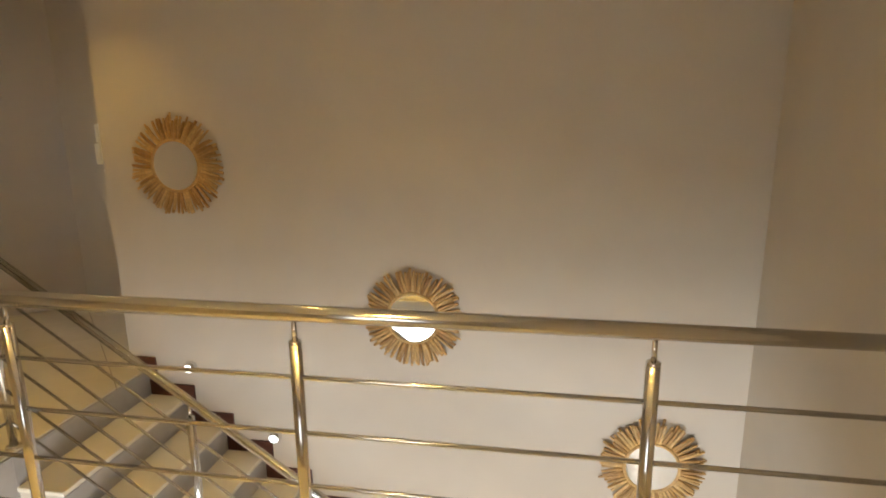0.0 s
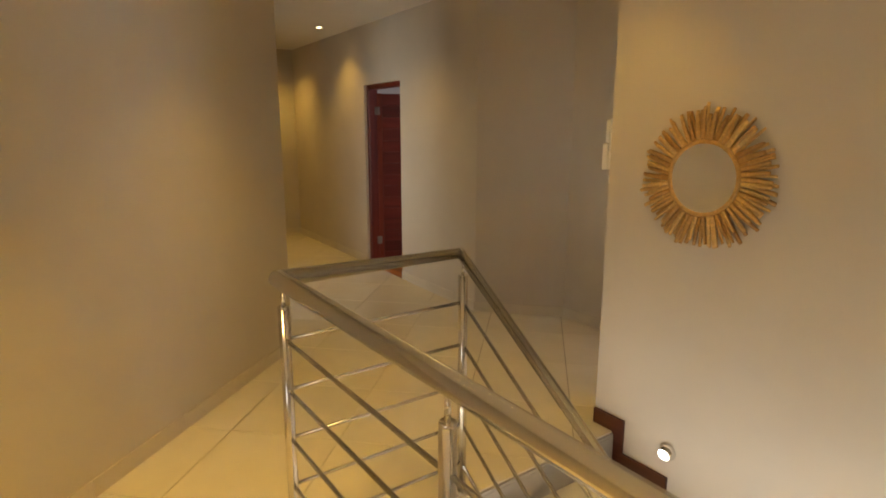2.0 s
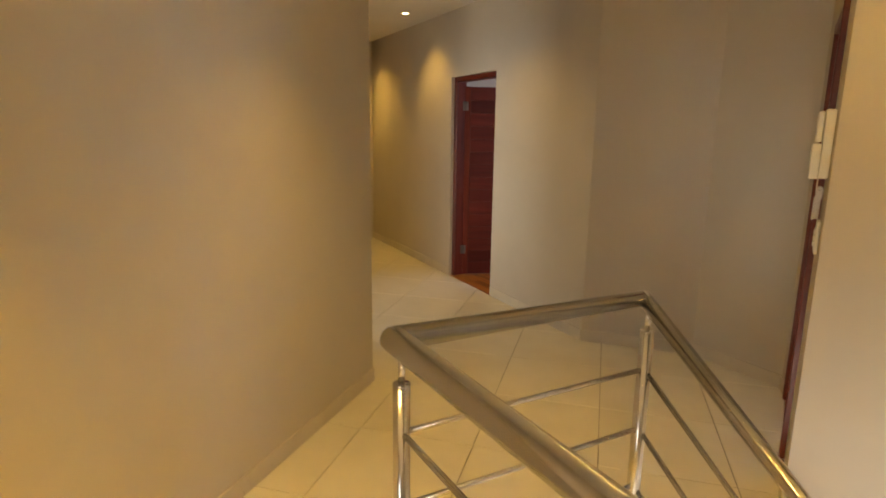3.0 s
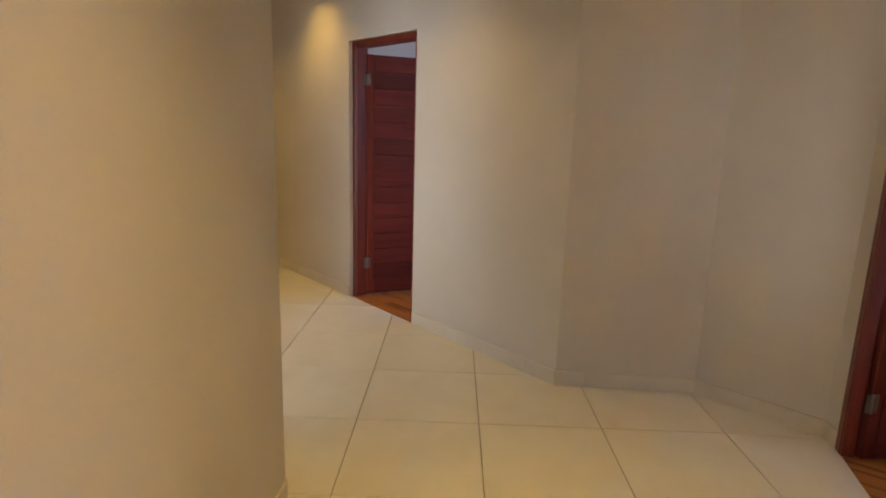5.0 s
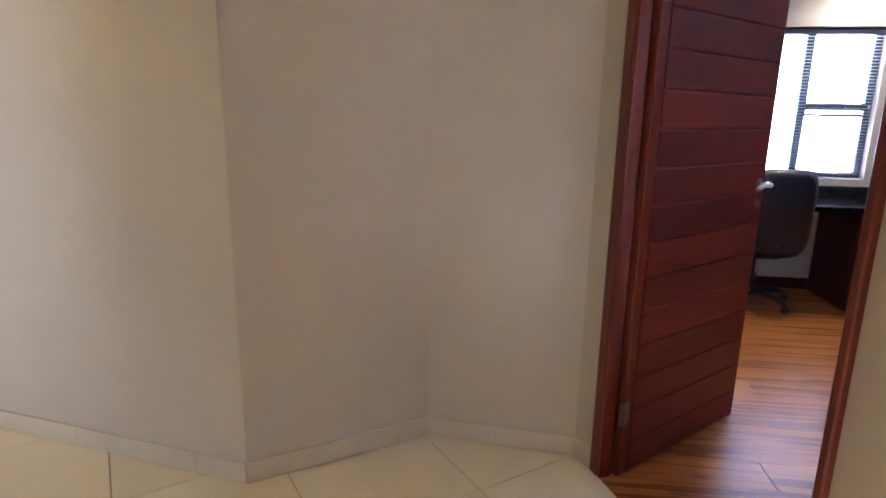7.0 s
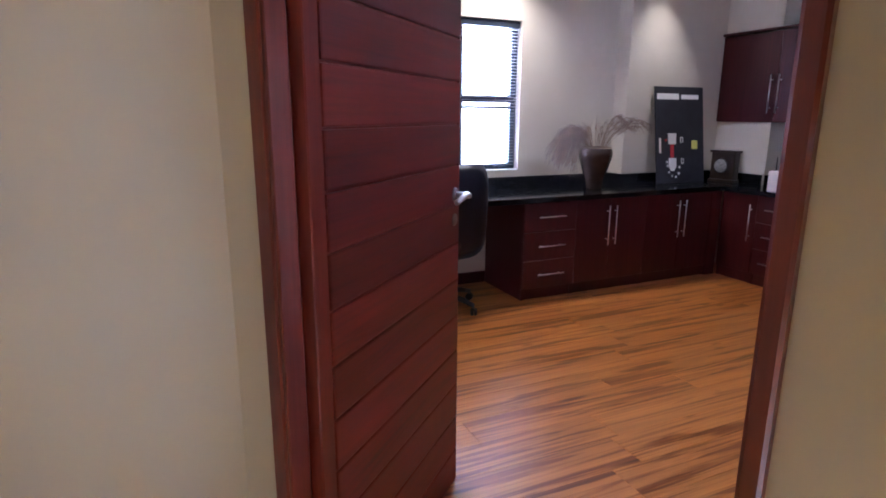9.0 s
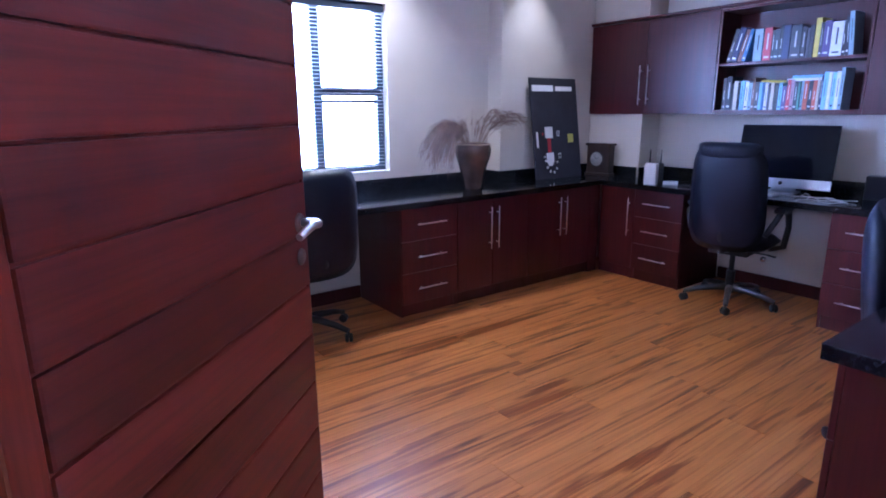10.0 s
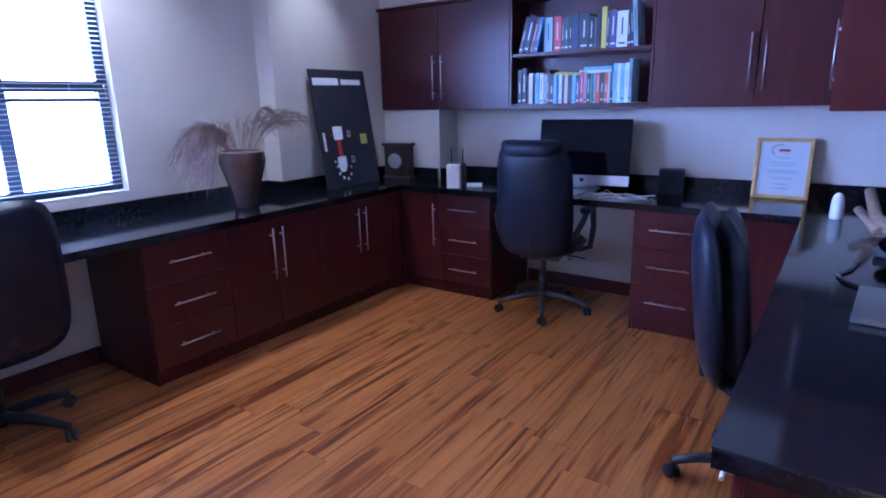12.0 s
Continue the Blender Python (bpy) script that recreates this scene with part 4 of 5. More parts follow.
def book(m, thick, height, depth, colour, mark, lying=False):
    ob = thing("book", m, "%s book on the wall shelf" % ("closed %s hardback" % colour if thick > 0.024 else "slim %s paperback" % colour), "book", "books on the wall shelf")
    bm = bmesh.new()
    box(bm, 0, 0.0022, 0, depth, 0, height)
    box(bm, thick - 0.0022, thick, 0, depth, 0, height)
    box(bm, 0.0022, thick - 0.0022, 0, 0.003, 0, height, bevel=0.0008)
    part("cover", bm, BOOK_MAT[colour], ob)
    part("pages", boxed(0.0023, thick - 0.0023, 0.0032, depth - 0.004, 0.003, height - 0.004), PAPER, ob)
    if mark:
        bm = bmesh.new()
        w = thick * 0.14
        box(bm, thick / 2 - w / 2, thick / 2 + w / 2, -0.0006, 0.0, height * 0.34, height * (0.62 + 0.2 * (mark % 2)))
        if mark > 1:
            box(bm, thick * 0.2, thick * 0.8, -0.0006, 0.0, height * 0.08, height * 0.13)
        part("spine_title", bm, INK[colour], ob, "plain printed bar on the spine")
    return ob


UPPER = [("grey", 20, 235, 14), ("navy", 34, 240, 14), ("brown", 24, 225, 14), ("blue", 20, 225, 13), ("pale", 46, 215, 0), ("red", 42, 218, 0), ("black", 14, 200, 0), ("slate", 26, 205, 0), ("black", 16, 222, 0), ("navy", 36, 220, 0), ("slate", 52, 215, 0),
         ("black", 22, 200, 0), ("grey", 14, 190, 0), ("black", 20, 205, 0), ("yellow", 26, 245, 0), ("grey", 14, 215, 0), ("purple", 34, 222, 0), ("white", 52, 210, 0), ("black", 18, 205, -3), ("slate", 14, 235, -4), ("pale", 20, 262, -5)]
LOWER = [("grey", 26, 228, 0), ("slate", 36, 240, 0), ("black", 14, 190, 0), ("cream", 28, 205, 0), ("black", 14, 196, 0), ("sky", 30, 205, 0), ("white", 26, 200, 0), ("pale", 24, 190, 0), ("brown", 18, 222, 0), ("black", 30, 195, 0), ("sky", 18, 190, 0), ("blue", 14, 182, 0), ("white", 20, 186, 0), ("slate", 16, 180, 0),
         ("cream", 22, 190, 0), ("black", 30, 178, 0), ("sky", 22, 182, 0), ("purple", 26, 160, 0), ("red", 22, 200, 0), ("pink", 22, 200, 0), ("black", 22, 185, 0), ("green", 14, 186, 0), ("pale", 16, 198, 0), ("orange", 26, 205, 0), ("black", 26, 200, 0), ("orange", 22, 190, 0), ("cream", 14, 200, 0), ("navy", 16, 222, 0), ("sky", 24, 240, 0), ("white", 20, 238, 0), ("sky", 22, 236, 0), ("white", 24, 240, 0), ("pale", 20, 262, 0)]
SH = UP(1.884)
for z, row, x in ((1.6945, UPPER, 0.062), (UZ0 + 0.0325, LOWER, 0.060)):
    rg = random.Random(21)
    for i, (c, th, h, tilt) in enumerate(row):
        th, h = th / 1000 * (1.30 if row is UPPER else 1.04), h / 1000
        # a leaning book turns about its lower corner
        lift = math.sin(radians(abs(tilt))) * th if tilt < 0 else 0.0
        m = SH @ pose(x, 0.016 + rg.uniform(0, 0.012), z + (math.sin(radians(tilt)) * th if tilt > 0 else 0.0), 0, tilt, 0)
        book(m, th, h, 0.150 + rg.uniform(0, 0.03), c, rg.randint(0, 3) if th > 0.015 else 0)
        x += th / math.cos(radians(tilt)) + 0.0012
        if tilt > 0 and row[i + 1][3] == 0:
            x += h * math.sin(radians(tilt)) + 0.004
lie = book(SH @ pose(0.505, 0.02, UZ0 + 0.0325 + 0.2065, 0, 90, 0) , 0.018, 0.215, 0.15, "white", 0)
lie2 = book(SH @ pose(0.535, 0.025, UZ0 + 0.0325 + 0.2255, 0, 90, 0), 0.016, 0.185, 0.15, "sky", 0)
lie3 = book(SH @ pose(0.335, 0.02, UZ0 + 0.0325 + 0.2065, 0, 94, 0), 0.016, 0.165, 0.14, "yellow", 0)


# ---- study: office chairs ----
def cushion(bm, w, h, t, curve=0.05, edge=0.05, m=None, rows=14, cols=14, taper=0.0, bulge=0.02):
    """A padded panel, wide in x and high in z, rounded at its edges and dished towards +y."""
    grid = {}
    for side in (0, 1):
        for i in range(rows + 1):
            for j in range(cols + 1):
                u, v = j / cols * 2 - 1, i / rows * 2 - 1
                n = 4.5
                r = (abs(u) ** n + abs(v) ** n) ** (1 / n)
                k = max(abs(u), abs(v)) / r if r > 1e-6 else 1.0
                uu, vv = u * k, v * k
                rim = max(0.0, 1 - max(abs(u), abs(v)) ** 6)
                x = uu * w / 2 * (1 - taper * (vv + 1) / 2)
                z = (vv + 1) / 2 * h
                base = curve * (uu * uu)
                y = base + (t / 2 * rim + bulge * (1 - vv * vv) * rim * 0.5) * (1 if side else -1)
                grid[side, i, j] = bm.verts.new((x, y, z))
    for side in (0, 1):
        for i in range(rows):
            for j in range(cols):
                q = [grid[side, i, j], grid[side, i, j + 1], grid[side, i + 1, j + 1], grid[side, i + 1, j]]
                bm.faces.new(q if side == 0 else q[::-1]).smooth = True
    vs = list(grid.values())
    if m is not None:
        bmesh.ops.transform(bm, matrix=m, verts=vs)
    bmesh.ops.remove_doubles(bm, verts=vs, dist=0.0004)


def office_chair(m, label, back_w=0.50, back_top=1.12, back_bottom=0.44, back_y=-0.24, arms=True, lean=7, roll=True, leg_turn=20, seat_z=0.50, leg_mat=BLACK):
    """Faces +y; its back stands at -y."""
    ob = thing("office_chair", m, label, "chair", "black office chairs in the study")
    h = back_top - back_bottom
    bm = bmesh.new()
    cushion(bm, back_w, h, 0.075, 0.045, taper=0.10, m=pose(0, back_y, back_bottom, lean, 0, 0))
    b = part("backrest", bm, LEATHER, ob, "padded black leather backrest")
    bm = bmesh.new()
    cushion(bm, back_w * 0.94, h * 0.94, 0.075, 0.05, taper=0.06, m=pose(0, back_y + 0.066, back_bottom + 0.02, lean, 0, 0))
    part("back_cushion", bm, LEATHER, b)
    if roll:
        bm = bmesh.new()
        cushion(bm, back_w * 0.80, 0.11, 0.105, 0.03, m=pose(0, back_y - math.sin(radians(lean)) * (h - 0.11) + 0.02, back_top - 0.105, lean, 0, 0), rows=10)
        part("headrest", bm, LEATHER, b)
    bm = bmesh.new()
    cushion(bm, 0.50, 0.48, 0.10, 0.0, m=pose(0, -0.19, seat_z - 0.04, -90, 0, 0) @ pose(0, 0, 0, 0, 0, 0))
    part("seat", bm, LEATHER, ob, "padded black leather seat")
    bm = bmesh.new()
    box(bm, -0.13, 0.13, -0.12, 0.14, seat_z - 0.125, seat_z - 0.088, bevel=0.01, segments=2)
    tube(bm, [(0.10, 0.0, seat_z - 0.105), (0.22, 0.0, seat_z - 0.110), (0.275, 0.0, seat_z - 0.118)], 0.006, 8)
    part("tilt_mechanism", bm, BLACK, ob)
    bm = bmesh.new()
    tube(bm, [(0, 0, 0.075), (0, 0, 0.24)], 0.030, 16)
    tube(bm, [(0, 0, 0.24), (0, 0, seat_z - 0.12)], 0.018, 14)
    part("gas_column", bm, BLACK, ob)
    bm = bmesh.new()
    tube(bm, [(0, -0.10, seat_z - 0.09), (0, -0.22, seat_z - 0.075), (0, back_y - 0.035, back_bottom + 0.10), (0, back_y - 0.045, back_bottom + 0.22)], 0.022, 10)
    part("back_bracket", bm, BLACK, ob)
    for k in range(5):
        a = math.tau * k / 5 + radians(leg_turn)
        ca, sa = math.cos(a), math.sin(a)
        bm = bmesh.new()
        tube(bm, [(0, 0, 0.115), (0.10 * ca, 0.10 * sa, 0.112), (0.22 * ca, 0.22 * sa, 0.095), (0.305 * ca, 0.305 * sa, 0.070)], 0.026, 10, r_end=0.016)
        leg = part("leg", bm, leg_mat, ob)
        bm = bmesh.new()
        cx, cy = 0.305 * ca, 0.305 * sa
        for s in (-1, 1):
            lathe(bm, [(0.0, 0.0), (0.022, 0.0), (0.027, 0.004), (0.027, 0.016), (0.022, 0.020), (0.0, 0.020)], 18, Matrix.Translation((cx, cy, 0.0272)) @ pose(0, 0, 0, 0, 0, math.degrees(a) + 35) @ pose(s * 0.013 - 0.010, 0, 0, 0, 90, 0))
        tube(bm, [(cx, cy, 0.027), (cx, cy, 0.075)], 0.006, 8)
        part("caster", bm, BLACK, leg)
    if arms:
        for s in (-1, 1):
            bm = bmesh.new()
            x = s * 0.285
            tube(bm, [(s * 0.20, 0.10, seat_z - 0.09), (x, 0.10, seat_z - 0.06), (x + s * 0.012, 0.12, seat_z + 0.08), (x + s * 0.008, 0.09, seat_z + 0.185), (x, -0.04, seat_z + 0.205), (x, -0.13, seat_z + 0.16), (s * 0.24, -0.19, seat_z + 0.05)], 0.018, 10)
            arm = part("armrest", bm, BLACK, ob)
            bm = boxed(x - 0.032, x + 0.032, -0.10, 0.13, seat_z + 0.195, seat_z + 0.228, bevel=0.014, segments=3)
            part("arm_pad", bm, LEATHER, arm)
    return ob


office_chair(pose(2.80, 2.74, 0, 0, 0, 2), "black leather office chair pushed up to the window desk", back_w=0.52, back_top=1.07, back_bottom=0.42, back_y=-0.27, arms=False, roll=False, leg_turn=-60)
office_chair(pose(5.50, 1.46, 0, 0, 0, -82), "black leather executive chair with armrests at the computer desk", back_w=0.50, back_top=1.155, back_bottom=0.43, back_y=-0.25, leg_turn=286, leg_mat=DARK_STEEL)
office_chair(pose(4.19, -0.008, 0, 0, 0, 187), "black leather office chair with thick cushions pulled up to the desk", back_w=0.50, back_top=1.03, back_bottom=0.42, back_y=-0.20, arms=False, roll=False, leg_turn=137)

# ---- study: things on the worktop ----
T = TOP1 + 0.0005
def vase_glaze():
    m = mottled("bronze_glaze", (0.085, 0.052, 0.036), (0.14, 0.09, 0.062), 9.0, 0.17, 60.0, 0.15, metal=0.5)
    return m


vase = thing("vase", pose(4.240, 2.85, T), "bronze brown glazed tapering vase holding dry grass", "vase")
bm = bmesh.new()
lathe(bm, [(0.000, 0.0), (0.064, 0.0), (0.069, 0.006), (0.074, 0.04), (0.088, 0.11), (0.112, 0.19), (0.128, 0.24), (0.135, 0.275), (0.134, 0.300), (0.127, 0.325), (0.124, 0.336), (0.117, 0.338), (0.114, 0.320), (0.104, 0.22), (0.000, 0.20)], 48)
part("body", bm, vase_glaze(), vase)
bm = bmesh.new()
tube(bm, [(0.126 * math.cos(k * math.tau / 40), 0.126 * math.sin(k * math.tau / 40), 0.335) for k in range(40)], 0.0055, 8, closed=True)
part("rim", bm, mottled("pale_rim", (0.40, 0.30, 0.22), (0.30, 0.21, 0.15), 20.0, 0.4), vase)
GRASS = mottled("dry_grass", (0.13, 0.080, 0.060), (0.25, 0.165, 0.125), 14.0, 0.8, 80.0, 0.0)
grass = thing("dry_grass", pose(4.240, 2.85, T + 0.205), "bunch of dry brown arching grass plumes in the vase", "dried grass")
rg = random.Random(5)


def grass_head(bm, a, reach, rise, droop, hairs, spread_):
    """One stem that rises, arches over and ends in a feathery plume."""
    pts = []
    for k in range(15):
        q = k / 14
        r = 0.02 + reach * q ** 1.25
        z = rise * math.sin(min(1.0, q * 1.15) * math.pi / 2) - droop * max(0.0, q - 0.45) ** 2
        pts.append(Vector((r * math.cos(a), r * math.sin(a), z)))
    tube(bm, pts, 0.0017, 4, r_end=0.0007, caps=False)
    for k in range(hairs):
        q = rg.uniform(0.42, 1.0)
        i = min(13, int(q * 14))
        p = pts[i].lerp(pts[i + 1], q * 14 - i)
        d = (pts[i + 1] - pts[i]).normalized()
        w = Vector((rg.gauss(0, 1), rg.gauss(0, 1), rg.gauss(0, 1))) * spread_
        l = rg.uniform(0.04, 0.11)
        e1 = p + (d + w).normalized() * l * 0.5
        e2 = p + (d * 0.9 + w + Vector((0, 0, -0.45))).normalized() * l
        tube(bm, [p, e1, e2], 0.0014, 3, r_end=0.0005, caps=False)


for k in range(58):
    bm = bmesh.new()
    if k < 32:
        a = math.pi + rg.uniform(-0.6, 0.5)
        grass_head(bm, a, rg.uniform(0.24, 0.40), rg.uniform(0.27, 0.345), rg.uniform(0.45, 1.15), 75, 0.24)
    elif k < 43:
        a = rg.uniform(-0.40, 0.25)
        grass_head(bm, a, rg.uniform(0.26, 0.46), rg.uniform(0.30, 0.40), rg.uniform(0.0, 0.20), 42, 0.18)
    else:
        a = rg.uniform(0, math.tau)
        grass_head(bm, a, rg.uniform(0.05, 0.20), rg.uniform(0.25, 0.38), 0.15, 12, 0.20)
    tagged(part("grass_plume", bm, GRASS, grass), kind="stuff")

# pin board leaning on the pier
NAVY_FELT = mottled("dark_board", (0.018, 0.018, 0.026), (0.026, 0.026, 0.036), 6.0, 0.75, 200.0, 0.2)
RED = mottled("red_card", (0.50, 0.035, 0.04), (0.42, 0.03, 0.035), 12.0, 0.6)
YELLOW = mottled("yellow_note", (0.58, 0.55, 0.12), (0.54, 0.50, 0.10), 12.0, 0.7)
board = thing("pin_board", pose(5.262, 2.905, T, -8.3, 0, 0), "dark display board with pinned papers leaning on the pier", "pin board")
part("panel", boxed(-0.285, 0.285, 0, 0.012, 0, 0.846, bevel=0.002), NAVY_FELT, board)
for n, x0, x1, z0, z1, mt in (("paper_strip", -0.262, -0.01, 0.735, 0.785, PAPER), ("paper_strip", 0.018, 0.225, 0.739, 0.777, PAPER), ("sticky_note", 0.135, 0.205, 0.300, 0.375, YELLOW), ("red_strip", -0.120, -0.080, 0.225, 0.345, RED), ("paper_label", -0.250, -0.228, 0.27, 0.40, PAPER)):
    part(n, boxed(x0, x1, -0.0022, -0.0004, z0, z1), mt, board)
for x, z, sgn in ((-0.100, 0.345, 1), (-0.100, 0.225, -1)):
    bm = bmesh.new()
    flat_slab(bm, [(x - 0.045, z + 0.0 if sgn > 0 else z - 0.08), (x + 0.045, z + 0.0 if sgn > 0 else z - 0.08), (x + 0.048, z + 0.095 if sgn > 0 else z), (x - 0.048, z + 0.095 if sgn > 0 else z)] if sgn > 0 else [(x - 0.02, z - 0.115), (x + 0.02, z - 0.115), (x + 0.045, z - 0.075), (x + 0.045, z - 0.002), (x - 0.045, z - 0.002), (x - 0.045, z - 0.075)], -0.0045, -0.0026)
    part("paper_card", bm, PAPER, board)
for x, z in ((0.0, 0.36), (0.005, 0.17)):
    bm = bmesh.new()
    for k, (a0, a1, b0, b1) in enumerate(((x, x + 0.030, z + 0.04, z + 0.045), (x, x + 0.030, z, z + 0.005), (x, x + 0.005, z, z + 0.045), (x + 0.025, x + 0.030, z, z + 0.045))):
        box(bm, a0, a1, -0.002, -0.0004, b0, b1)
    part("paper_frame", bm, PAPER, board)
for x, z in ((-0.155, 0.155), (-0.14, 0.10), (-0.105, 0.065), (-0.06, 0.055), (-0.025, 0.085), (-0.015, 0.14), (-0.165, 0.19), (-0.17, 0.38)):
    bm = bmesh.new()
    lathe(bm, [(0.0, 0.003), (0.010, 0.003), (0.012, 0.0), (0.0, 0.0)], 10, pose(x, -0.0004, z, 90, 0, 0))
    part("pin_dot", bm, PAPER if x > -0.168 else RED, board)

# mantel clock
DARKWOOD = wood("dark_walnut", (0.018, 0.010, 0.007), (0.035, 0.018, 0.012), (0.05, 0.027, 0.018), 0, 0.4, axis=2)
clock = thing("mantel_clock", pose(5.700, 2.835, T, 0, 0, -82), "dark wooden mantel clock with a round silver dial", "clock")
part("base", boxed(-0.125, 0.125, -0.04, 0.06, 0, 0.022, bevel=0.004), DARKWOOD, clock)
part("case", boxed(-0.112, 0.112, -0.030, 0.055, 0.022, 0.262, bevel=0.003), DARKWOOD, clock)
part("top", boxed(-0.128, 0.128, -0.042, 0.062, 0.262, 0.284, bevel=0.005), DARKWOOD, clock)
bm = bmesh.new()
lathe(bm, [(0.0, 0.004), (0.060, 0.004), (0.062, 0.0), (0.0, 0.0)], 36, pose(-0.015, -0.031, 0.145, 90, 0, 0))
dial = part("dial", bm, mottled("aged_dial", (0.34, 0.33, 0.31), (0.26, 0.25, 0.24), 30.0, 0.5), clock, "silver grey round dial")
bm = bmesh.new()
tube(bm, [(-0.015 + 0.064 * math.cos(k * math.tau / 36), -0.034, 0.145 + 0.064 * math.sin(k * math.tau / 36)) for k in range(36)], 0.0045, 6, closed=True)
part("bezel", bm, BLACK, clock)
bm = bmesh.new()
for ang, l in ((60, 0.030), (-35, 0.044)):
    tube(bm, [(-0.015, -0.037, 0.145), (-0.015 + l * math.sin(radians(ang)), -0.037, 0.145 + l * math.cos(radians(ang)))], 0.0016, 5)
for k in range(12):
    a = k * math.tau / 12
    tube(bm, [(-0.015 + 0.046 * math.sin(a), -0.0362, 0.145 + 0.046 * math.cos(a)), (-0.015 + 0.055 * math.sin(a), -0.0362, 0.145 + 0.055 * math.cos(a))], 0.0014, 4)
part("clock_marks", bm, BLACK, dial)

# router, white box, adaptor
rt = thing("wifi_router", pose(5.700, 2.275, T, 0, 0, -75), "black upright wireless router with two antennas", "router")
part("body", boxed(-0.07, 0.07, -0.018, 0.018, 0, 0.150, bevel=0.008, segments=2), BLACK, rt)
for x in (-0.045, 0.045):
    part("antenna", tubed([(x, 0.01, 0.13), (x, 0.012, 0.255)], 0.006, 8, r_end=0.0045), BLACK, rt)
wb = thing("network_box", pose(5.470, 2.150, T, 0, 0, -68), "white upright network box on the worktop", "network box")
part("body", boxed(-0.046, 0.046, -0.038, 0.038, 0, 0.165, bevel=0.008, segments=3), WHITE, wb)
ad = thing("power_adaptor", pose(5.56, 2.035, T, 0, 0, -60), "small white plug adaptor lying on the worktop", "adaptor")
part("body", boxed(-0.055, 0.055, -0.025, 0.025, 0, 0.030, bevel=0.008, segments=2), WHITE, ad)
lead = thing("black_lead", pose(0, 0, T), "thin black cable lying on the worktop", "cable")
part("cable", tubed([(5.58, 1.99, 0.004), (5.62, 1.93, 0.004), (5.60, 1.86, 0.004), (5.66, 1.80, 0.004), (5.72, 1.72, 0.004), (5.75, 1.5, 0.004)], 0.003, 6), BLACK, lead)

# computer
mac = thing("desktop_computer", pose(5.78, 1.325, T, 0, 0, -83), "slim all-in-one computer with black screen and silver chin", "computer")
mac_tilt = pose(0, 0, 0, -8, 0, 0)
part("screen", boxed(-0.305, 0.305, -0.012, 0.008, 0.100, 0.468, bevel=0.004, segments=2), GLASS_BLACK, mac, "switched-off glossy black screen", m=mac_tilt)
part("chin", boxed(-0.305, 0.305, -0.0125, 0.0085, 0.034, 0.0995, bevel=0.004, segments=2), ALU, mac, "silver aluminium chin", m=mac_tilt)
bm = bmesh.new()
lathe(bm, [(0.0, 0.001), (0.013, 0.001), (0.013, 0.0), (0.0, 0.0)], 16, pose(0.0, -0.0126, 0.068, 90, 0, 0))
part("badge", bm, BLACK, mac, m=mac_tilt)
bm = bmesh.new()
cushion(bm, 0.60, 0.42, 0.05, 0.0, m=pose(0, 0.048, 0.042))
part("back_shell", bm, ALU, mac, m=mac_tilt)
bm = bmesh.new()
box(bm, -0.10, 0.10, -0.05, 0.14, 0.0, 0.007, bevel=0.003)
box(bm, -0.08, 0.08, 0.075, 0.085, 0.006, 0.16, bevel=0.003, m=None)
part("stand", bm, ALU, mac)
kb = thing("keyboard", pose(5.585, 1.395, T, 0, 0, -90), "slim white computer keyboard on the worktop", "keyboard")
part("base", boxed(-0.14, 0.14, -0.055, 0.055, 0, 0.010, bevel=0.003), ALU, kb)
key_me = mesh_of("key", boxed(-0.0085, 0.0085, -0.0085, 0.0085, 0, 0.0035, bevel=0.001), WHITE)
for r in range(5):
    for c in range(14):
        piece("key", key_me, kb, pose(-0.125 + 0.0192 * c, -0.040 + 0.0195 * r, 0.0100))
CABLE = mottled("white_cable", (0.66, 0.66, 0.64), (0.58, 0.58, 0.57), 30.0, 0.5)
rg = random.Random(77)
for i in range(4):
    ob = thing("white_cable", pose(5.60, 1.03, T), "tangled white charging cable on the worktop", "cable", "loose white cables")
    pts = []
    x, y, a = rg.uniform(-0.10, 0.06), rg.uniform(0.10, 0.20), rg.uniform(-2.2, -0.8)
    for k in range(32):
        a += rg.uniform(-0.55, 0.55) + (0.22 if k % 22 < 12 else -0.24)
        x += 0.026 * math.cos(a)
        y += 0.026 * math.sin(a)
        if abs(x) > 0.12:
            a = math.pi - a
            x = max(-0.12, min(0.12, x))
        if abs(y) > 0.22:
            a = -a
            y = max(-0.22, min(0.22, y))
        pts.append((x, y, 0.0035 + 0.006 * i + 0.004 * math.sin(k * 0.8 + i)))
    part("cable", tubed(pts, 0.0023, 6), CABLE, ob)
sp = thing("speaker", pose(5.90, 0.775, T, 0, 0, -80), "small square black desktop speaker", "speaker")
part("case", boxed(-0.075, 0.075, -0.03, 0.07, 0, 0.152, bevel=0.006, segments=2), BLACK, sp)
part("grille", boxed(-0.066, 0.066, -0.034, -0.0305, 0.010, 0.142, bevel=0.003), NAVY_FELT, sp)

